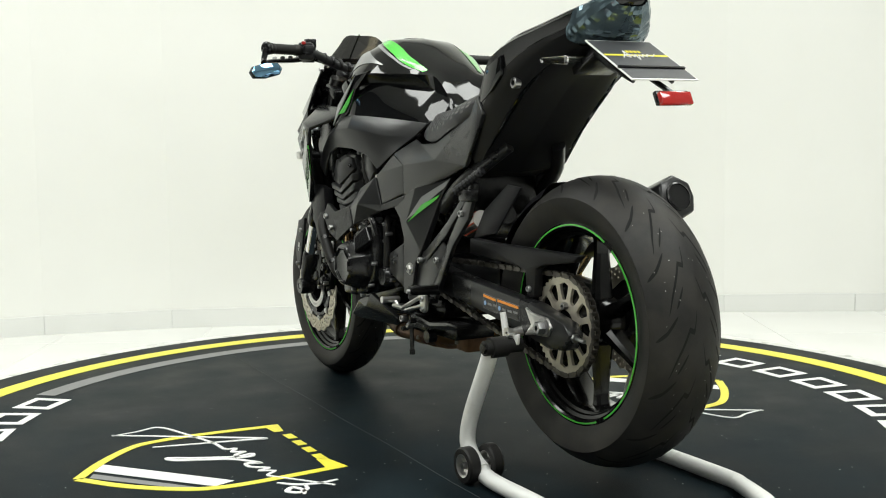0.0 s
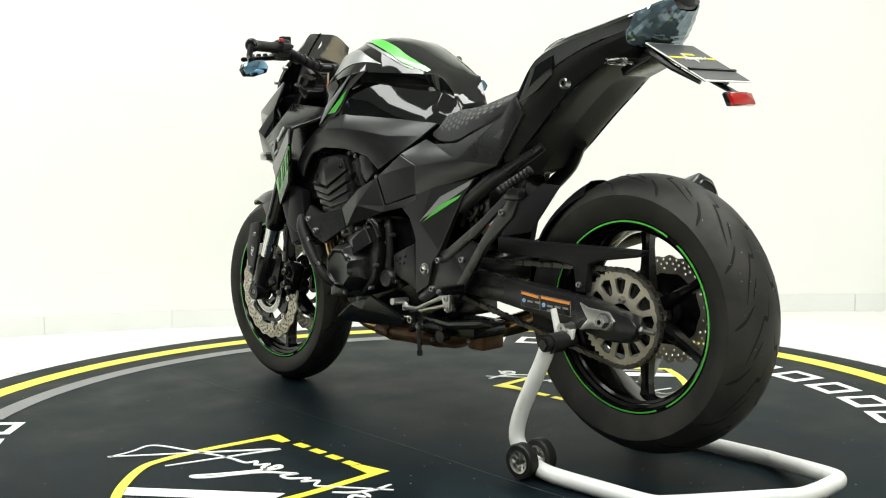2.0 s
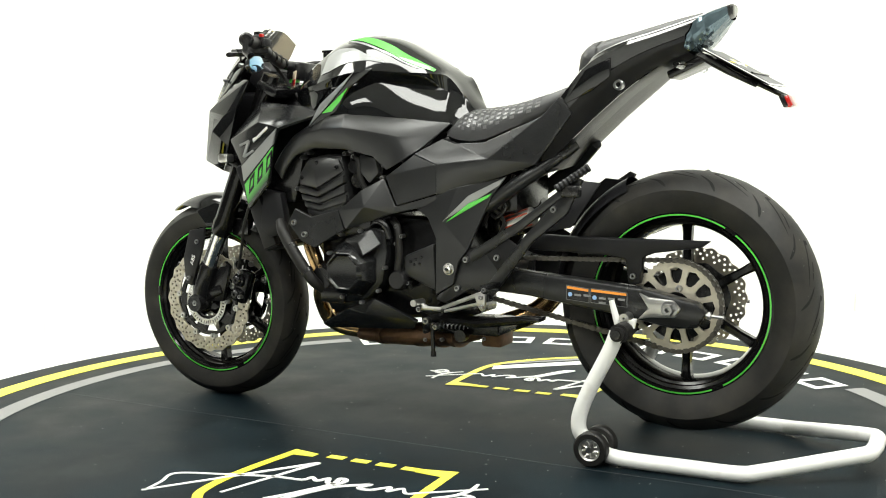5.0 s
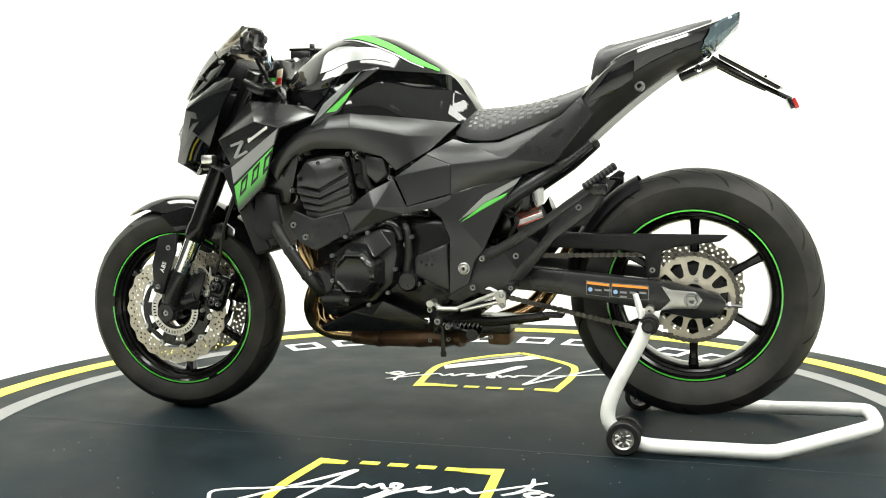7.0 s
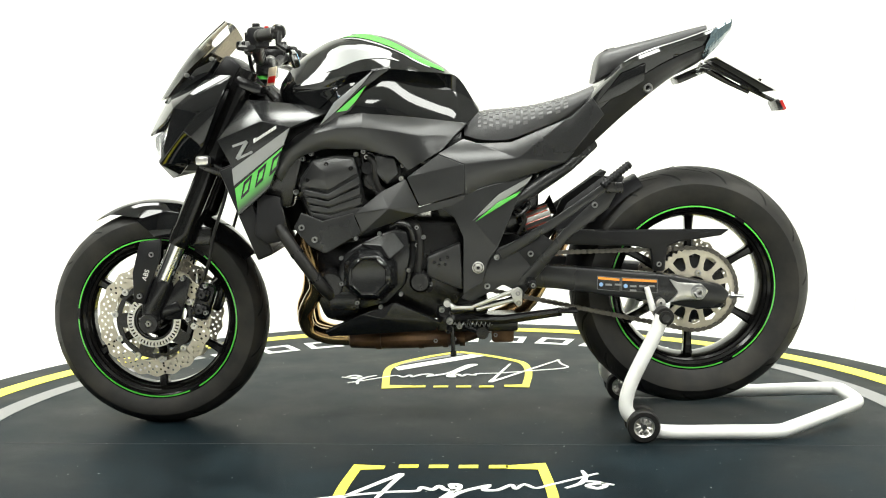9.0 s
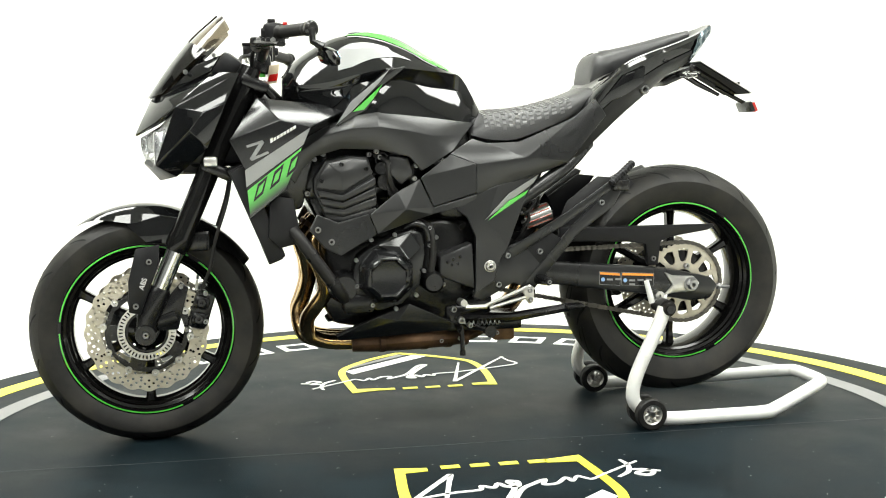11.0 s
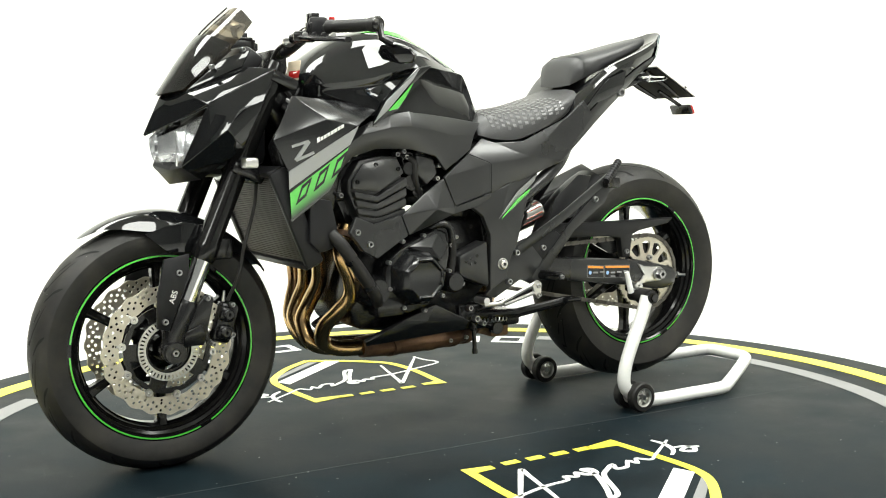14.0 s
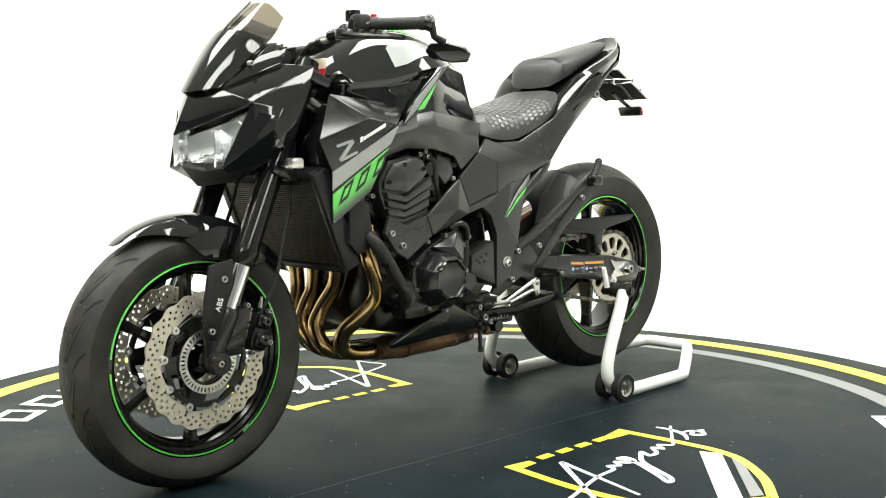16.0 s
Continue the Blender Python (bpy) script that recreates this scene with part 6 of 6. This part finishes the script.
# number board holder
holder = part("plate_holder", join(skin([(-0.62, 0.05, 0.925), (-0.715, 0.06, 0.965), (-0.715, -0.06, 0.965), (-0.62, -0.05, 0.925)], [(0, 1, 2, 3)], 0.02, 0.004, way=1),
                                   tube([(-0.70, 0.05, 0.960), (-0.77, 0.06, 0.920), (-0.835, 0.05, 0.885)], [0.010, 0.008, 0.005], 8), tube([(-0.70, -0.05, 0.960), (-0.77, -0.06, 0.920), (-0.835, -0.05, 0.885)], [0.010, 0.008, 0.005], 8),
                                   tube([(-0.80, 0.0, 0.905), (-0.895, 0, 0.858)], 0.006, 8)), M_ENG, bike, "black number board bracket")
P = [Vector(p) for p in ((-0.717, 0.085, 0.972), (-0.873, 0.085, 0.884), (-0.873, -0.085, 0.884), (-0.717, -0.085, 0.972))]
PN = (P[1] - P[0]).cross(P[3] - P[0]).normalized()
PN = PN if PN.z > 0 else -PN


def on_plate(a, b, c, d, lift, thick):
    """A slab on the sloping board: a..b down it and c..d across it, from 0 to 1."""
    q = [P[0] + (P[1] - P[0]) * u + (P[3] - P[0]) * v + PN * lift for u, v in ((a, c), (b, c), (b, d), (a, d))]
    bm = bmesh.new()
    r = bmesh.ops.extrude_face_region(bm, geom=[bm.faces.new([bm.verts.new(p) for p in q])])
    for v in r["geom"]:
        if isinstance(v, bmesh.types.BMVert):
            v.co -= PN * thick
    return bm


M_TEXTG = mat("dark_board_face", (0.06, 0.062, 0.066), 0.35, var=0.1, scale=60)
board = part("board", on_plate(0, 1, 0, 1, 0.003, 0.0025), M_STAND, holder, "thin board with white edge and dark face")
part("board_face", on_plate(0.02, 0.70, 0.02, 0.98, 0.0040, 0.0012), M_TEXTG, board, "dark grey board face")
part("board_face", on_plate(0.74, 0.97, 0.02, 0.98, 0.0040, 0.0012), M_TEXTG, board, "dark grey board face")
part("board_line", on_plate(0.38, 0.42, 0.02, 0.98, 0.0046, 0.0012), M_YEL, board, "yellow line")
part("board_back", on_plate(0.02, 0.96, 0.03, 0.97, 0.0, 0.003), M_BLACK_SHADE, board, "black backing plate")
for k in range(4):
    part("board_mark", on_plate(0.28, 0.33, 0.40 + 0.06 * k, 0.44 + 0.06 * k, 0.0048, 0.001), M_YEL, board, "small yellow block")
wave = [(0.47, 0.26), (0.36, 0.34), (0.30, 0.36), (0.46, 0.38), (0.40, 0.31), (0.40, 0.42), (0.45, 0.44), (0.39, 0.48), (0.52, 0.48), (0.40, 0.53), (0.45, 0.57), (0.38, 0.60), (0.44, 0.64), (0.38, 0.67), (0.43, 0.72), (0.36, 0.80)]
part("board_scrawl", tube([P[0] + (P[1] - P[0]) * a + (P[3] - P[0]) * b + PN * 0.0048 for a, b in wave], 0.0012, 6, 4), M_TEXT, board, "white scrawl")
part("board_strap", on_plate(0.70, 0.735, 0.0, 1.0, 0.0075, 0.006), M_ENG, board)
part("rear_reflector", box(-0.903, 0, 0.848, 0.012, 0.080, 0.028, 0.003, pose(0, 0, 0, 0, 25, 0)), M_RED, holder, "red rear reflector")
part("reflector_back", box(-0.893, 0, 0.849, 0.012, 0.084, 0.030, 0.003, pose(0, 0, 0, 0, 25, 0)), M_ENG, holder)
part("rear_signal", join(tube([(-0.665, 0.05, 0.938), (-0.672, 0.10, 0.936)], 0.007, 10), tube([(-0.672, 0.10, 0.936), (-0.676, 0.165, 0.934)], [0.010, 0.006], 12)), M_CLEAR, holder, "clear rear signal", mirror=True)
out = lathe([(0.030, -0.004), (0.033, -0.004), (0.034, 0.004), (0.030, 0.006), (0.029, 0.004)], (0, 0, 0), 28, axis="z")
out.transform(Matrix.Translation(MEND) @ pose(0, 0, 0, 0, -68, 0))
part("outlet", out, M_ENG, muf, "black outlet rim")
# no hollow here: a flat disc whose near-black colour paints the outlet's inner shade
bore = lathe([(0.0005, 0.0035), (0.030, 0.0035), (0.030, -0.002), (0.0005, -0.002)], (0, 0, 0), 28, closed=False, axis="z")
bore.transform(Matrix.Translation(MEND) @ pose(0, 0, 0, 0, -68, 0))
part("bore", bore, M_BLACK_SHADE, muf, "flat disc in the outlet, coloured as its inner shade")


def lettering(word, size, depth=0.0006):
    """A word in the built-in font as a thin solid, in its own x-y plane."""
    cu = bpy.data.curves.new("t", "FONT")
    cu.body, cu.size, cu.extrude, cu.align_x, cu.align_y = word, size, depth, "CENTER", "CENTER"
    ob = bpy.data.objects.new("t", cu)
    scene.collection.objects.link(ob)
    bpy.context.view_layer.update()
    me = bpy.data.meshes.new_from_object(ob.evaluated_get(bpy.context.evaluated_depsgraph_get()))
    bpy.data.objects.remove(ob)
    bm = bmesh.new()
    bm.from_mesh(me)
    return bm


word = lettering("ABS", 0.018)
ax = Vector((0.766 - 0.800, 0.0, 0.470 - 0.378)).normalized()
nrm = Vector((0.05, 0.99, 0.06)).normalized()
upv = nrm.cross(ax)
word.transform(Matrix(((ax.x, upv.x, nrm.x, 0.780), (ax.y, upv.y, nrm.y, 0.1392), (ax.z, upv.z, nrm.z, 0.424), (0, 0, 0, 1))))
part("lettering", word, M_TEXT, guard_left, "white letters")


# ---- the paddock stand ----
stand = thing("paddock_stand", "white tubular paddock stand on small wheels lifting the rear wheel", "stand")
for s in (1, -1):
    part("upright", tube([(-0.560, 0.222 * s, 0.318), (-0.542, 0.224 * s, 0.272), (-0.482, 0.230 * s, 0.150), (-0.468, 0.232 * s, 0.085), (-0.492, 0.230 * s, 0.050), (-0.530, 0.230 * s, 0.032)], 0.0185, 16, 5), M_STAND, stand, "white powder-coated tube")
    part("hook_boss", join(tube([(-0.566, 0.15 * s, 0.316), (-0.566, 0.244 * s, 0.316)], 0.017, 20), tube([(-0.566, 0.190 * s, 0.316), (-0.566, 0.230 * s, 0.316)], 0.023, 20)), M_RUB, stand, "black rubber lifting boss")
    part("boss_cap", tube([(-0.566, 0.244 * s, 0.316), (-0.566, 0.250 * s, 0.316)], 0.012, 6), M_ENG, stand)
    part("lift_hook", join(skin([(-0.555, 0.172 * s, 0.310), (-0.585, 0.172 * s, 0.320), (-0.590, 0.172 * s, 0.345), (-0.555, 0.172 * s, 0.335)], [(0, 1, 2, 3)], 0.008, way=1),
                            tube([(-0.545, 0.172 * s, 0.325), (-0.528, 0.172 * s, 0.385)], [0.009, 0.007], 8)), M_STAND, stand)
    part("spool", lathe([(0.003, 0.02 * s), (0.012, 0.02 * s), (0.009, 0.0), (0.012, -0.02 * s), (0.003, -0.02 * s)], (-0.563, 0.165 * s, 0.345), 16), M_ALU, stand)
    for y in (0.257, 0.197):
        w = part("stand_wheel", lathe([(0.026, -0.014), (0.038, -0.014), (0.0415, -0.010), (0.0415, 0.010), (0.038, 0.014), (0.026, 0.014)], (-0.509, y * s, 0.0425), 36), M_RUB, stand, "small black rubber wheel")
        part("wheel_rim", lathe([(0.022, -0.012), (0.0265, -0.0145), (0.0265, 0.0145), (0.022, 0.012)], (-0.509, y * s, 0.0425), 30), M_ALU, w)
        part("wheel_hub", lathe([(0.0005, 0.015), (0.007, 0.015), (0.008, 0.010), (0.008, -0.010), (0.007, -0.015), (0.0005, -0.015)], (-0.509, y * s, 0.0425), 16, closed=False), M_BOLT, w)
        for k in range(5):
            a = 2 * math.pi * k / 5
            for da in (0.3, -0.3):
                part("wheel_spoke", tube([(-0.509 + 0.007 * math.cos(a), y * s, 0.0425 + 0.007 * math.sin(a)), (-0.509 + 0.0235 * math.cos(a + da), y * s, 0.0425 + 0.0235 * math.sin(a + da))], 0.003, 6), M_ALU, w)
    part("axle", tube([(-0.509, 0.185 * s, 0.0425), (-0.509, 0.272 * s, 0.0425)], 0.006, 8), M_BOLT, stand)
RAIL = [(-0.500, 0.230, 0.038), (-0.545, 0.232, 0.024), (-0.600, 0.234, 0.020), (-0.720, 0.234, 0.020), (-0.845, 0.232, 0.020), (-0.890, 0.214, 0.024), (-0.985, 0.160, 0.040), (-1.070, 0.108, 0.054), (-1.102, 0.078, 0.058), (-1.108, 0.030, 0.058)]
part("base_frame", tube(RAIL + [(x, 0.030 - y if y < 0.05 else 0.010 - y, z) for x, y, z in RAIL[::-1]], 0.0185, 16, 5), M_STAND, stand, "white powder-coated bent tube")
part("maker_mark", tube([(-0.68, 0.2475, 0.022), (-0.72, 0.2475, 0.022)], 0.0012, 6), M_SPRING, stand, "small red printed mark")

# ---- chain ----
link_meshes = []
for wide in (0, 1):
    b = bmesh.new()
    for sy in (1, -1):
        y = (0.0075 if wide else 0.0050) * sy
        prismed = prism([(0.0115 * math.cos(a) * (1 if abs(math.cos(a)) > 0.5 else 1.0), (0.0050 if abs(math.sin(a)) > 0.9 else 0.0040) * math.sin(a) * 1.2) for a in (2 * math.pi * k / 10 for k in range(10))], y - 0.001, y + 0.001, 0)
        me = bpy.data.meshes.new("t")
        prismed.to_mesh(me)
        b.from_mesh(me)
        prismed.free()
    for sx in (1, -1):
        if not wide:
            lathe([(0.001, 0.0085), (0.0042, 0.0085), (0.0042, -0.0085), (0.001, -0.0085)], (0.0075 * sx, 0, 0), 8, closed=False, bm=b)
    finish(b)
    me = bpy.data.meshes.new("chain_link")
    b.to_mesh(me)
    b.free()
    me.materials.append(M_CHAIN)
    link_meshes.append(me)
chain = new("drive_chain")
chain.parent = bike
tagged(chain, "greasy dark drive chain")
R1, C1, R2, C2 = 0.109, Vector((RA.x, RA.z)), 0.038, Vector((-0.055, 0.425))
path = []
dv = C2 - C1
dist = dv.length
base = math.atan2(dv.y, dv.x)
off = math.acos((R1 - R2) / dist)
for k in range(80):
    a = base + off + (2 * math.pi - 2 * off) * k / 79
    path.append(C1 + Vector((math.cos(a), math.sin(a))) * R1)
for k in range(30):
    a = base - off + 2 * off * k / 29
    path.append(C2 + Vector((math.cos(a), math.sin(a))) * R2)
path.append(path[0])
cum = [0]
for a, b in zip(path, path[1:]):
    cum.append(cum[-1] + (b - a).length)
count = int(cum[-1] / 0.015875) // 2 * 2
for k in range(count):
    s = cum[-1] * k / count
    x, z = (float(np.interp(s, cum, [p[i] for p in path])) for i in (0, 1))
    x2, z2 = (float(np.interp((s + 0.004) % cum[-1], cum, [p[i] for p in path])) for i in (0, 1))
    ob = new("chain_link", link_meshes[k % 2])
    ob.parent = chain
    ob.matrix_basis = pose(x, 0.0975, z) @ Matrix.Rotation(-math.atan2(z2 - z, x2 - x), 4, "Y")

# ---- floor tiles and dust ----
tile_me = {}
room_tiles = []
for i in range(-7, 8):
    for j in range(-4, 10):
        cx, cy = i * 0.6 + 0.12, j * 0.6 - 0.05
        bm = None
        if "t" not in tile_me:
            bm = box(0, 0, 0, 0.598, 0.598, 0.006, 0.001, seg=1)
            finish(bm)
            tile_me["t"] = bpy.data.meshes.new("floor_tile")
            bm.to_mesh(tile_me["t"])
            bm.free()
            tile_me["t"].materials.append(M_FLOOR)
        ob = new("floor_tile", tile_me["t"])
        ob.parent = room_floor
        ob.location = (cx, cy, FZ + 0.001)
rnd = random.Random(4)
bm = bmesh.new()
for k in range(400):
    r, a = 1.35 * math.sqrt(rnd.random()), rnd.random() * 2 * math.pi
    L, w, t = rnd.uniform(0.0008, 0.0040), rnd.uniform(0.0005, 0.0014), rnd.random() * 6.3
    c, d, e = Vector((r * math.cos(a), r * math.sin(a), 0.0016)), Vector((math.cos(t), math.sin(t), 0)), Vector((-math.sin(t), math.cos(t), 0))
    bm.faces.new([bm.verts.new(c + d * L * u + e * w * v) for u, v in ((-1, -0.5), (0.2, -1), (1, 0.3), (-0.4, 1))])
tagged(part("dust", bm, M_DUST, table), "scattered pale specks", kind="stuff")
M_SEAM = mat("mat_seam", (0.09, 0.095, 0.10), 0.5)
part("scratch_line", flat_strip([(x / 10, 0.235 + 0.002 * math.sin(x)) for x in range(-13, 14)], 0.0007, z1=0.0008), M_SEAM, table, "thin pale seam across the mat")


# ---- what turns ----
def turn_rows(m):
    return [(t, pose(0, 0, 0, 0, 0, TURN0 + RATE * t) @ m) for t in range(0, 17, 2)]


def motions():
    walk(table, turn_rows(Matrix()))
    walk(bike, turn_rows(ON_TABLE))
    walk(stand, turn_rows(ON_TABLE))


motions()
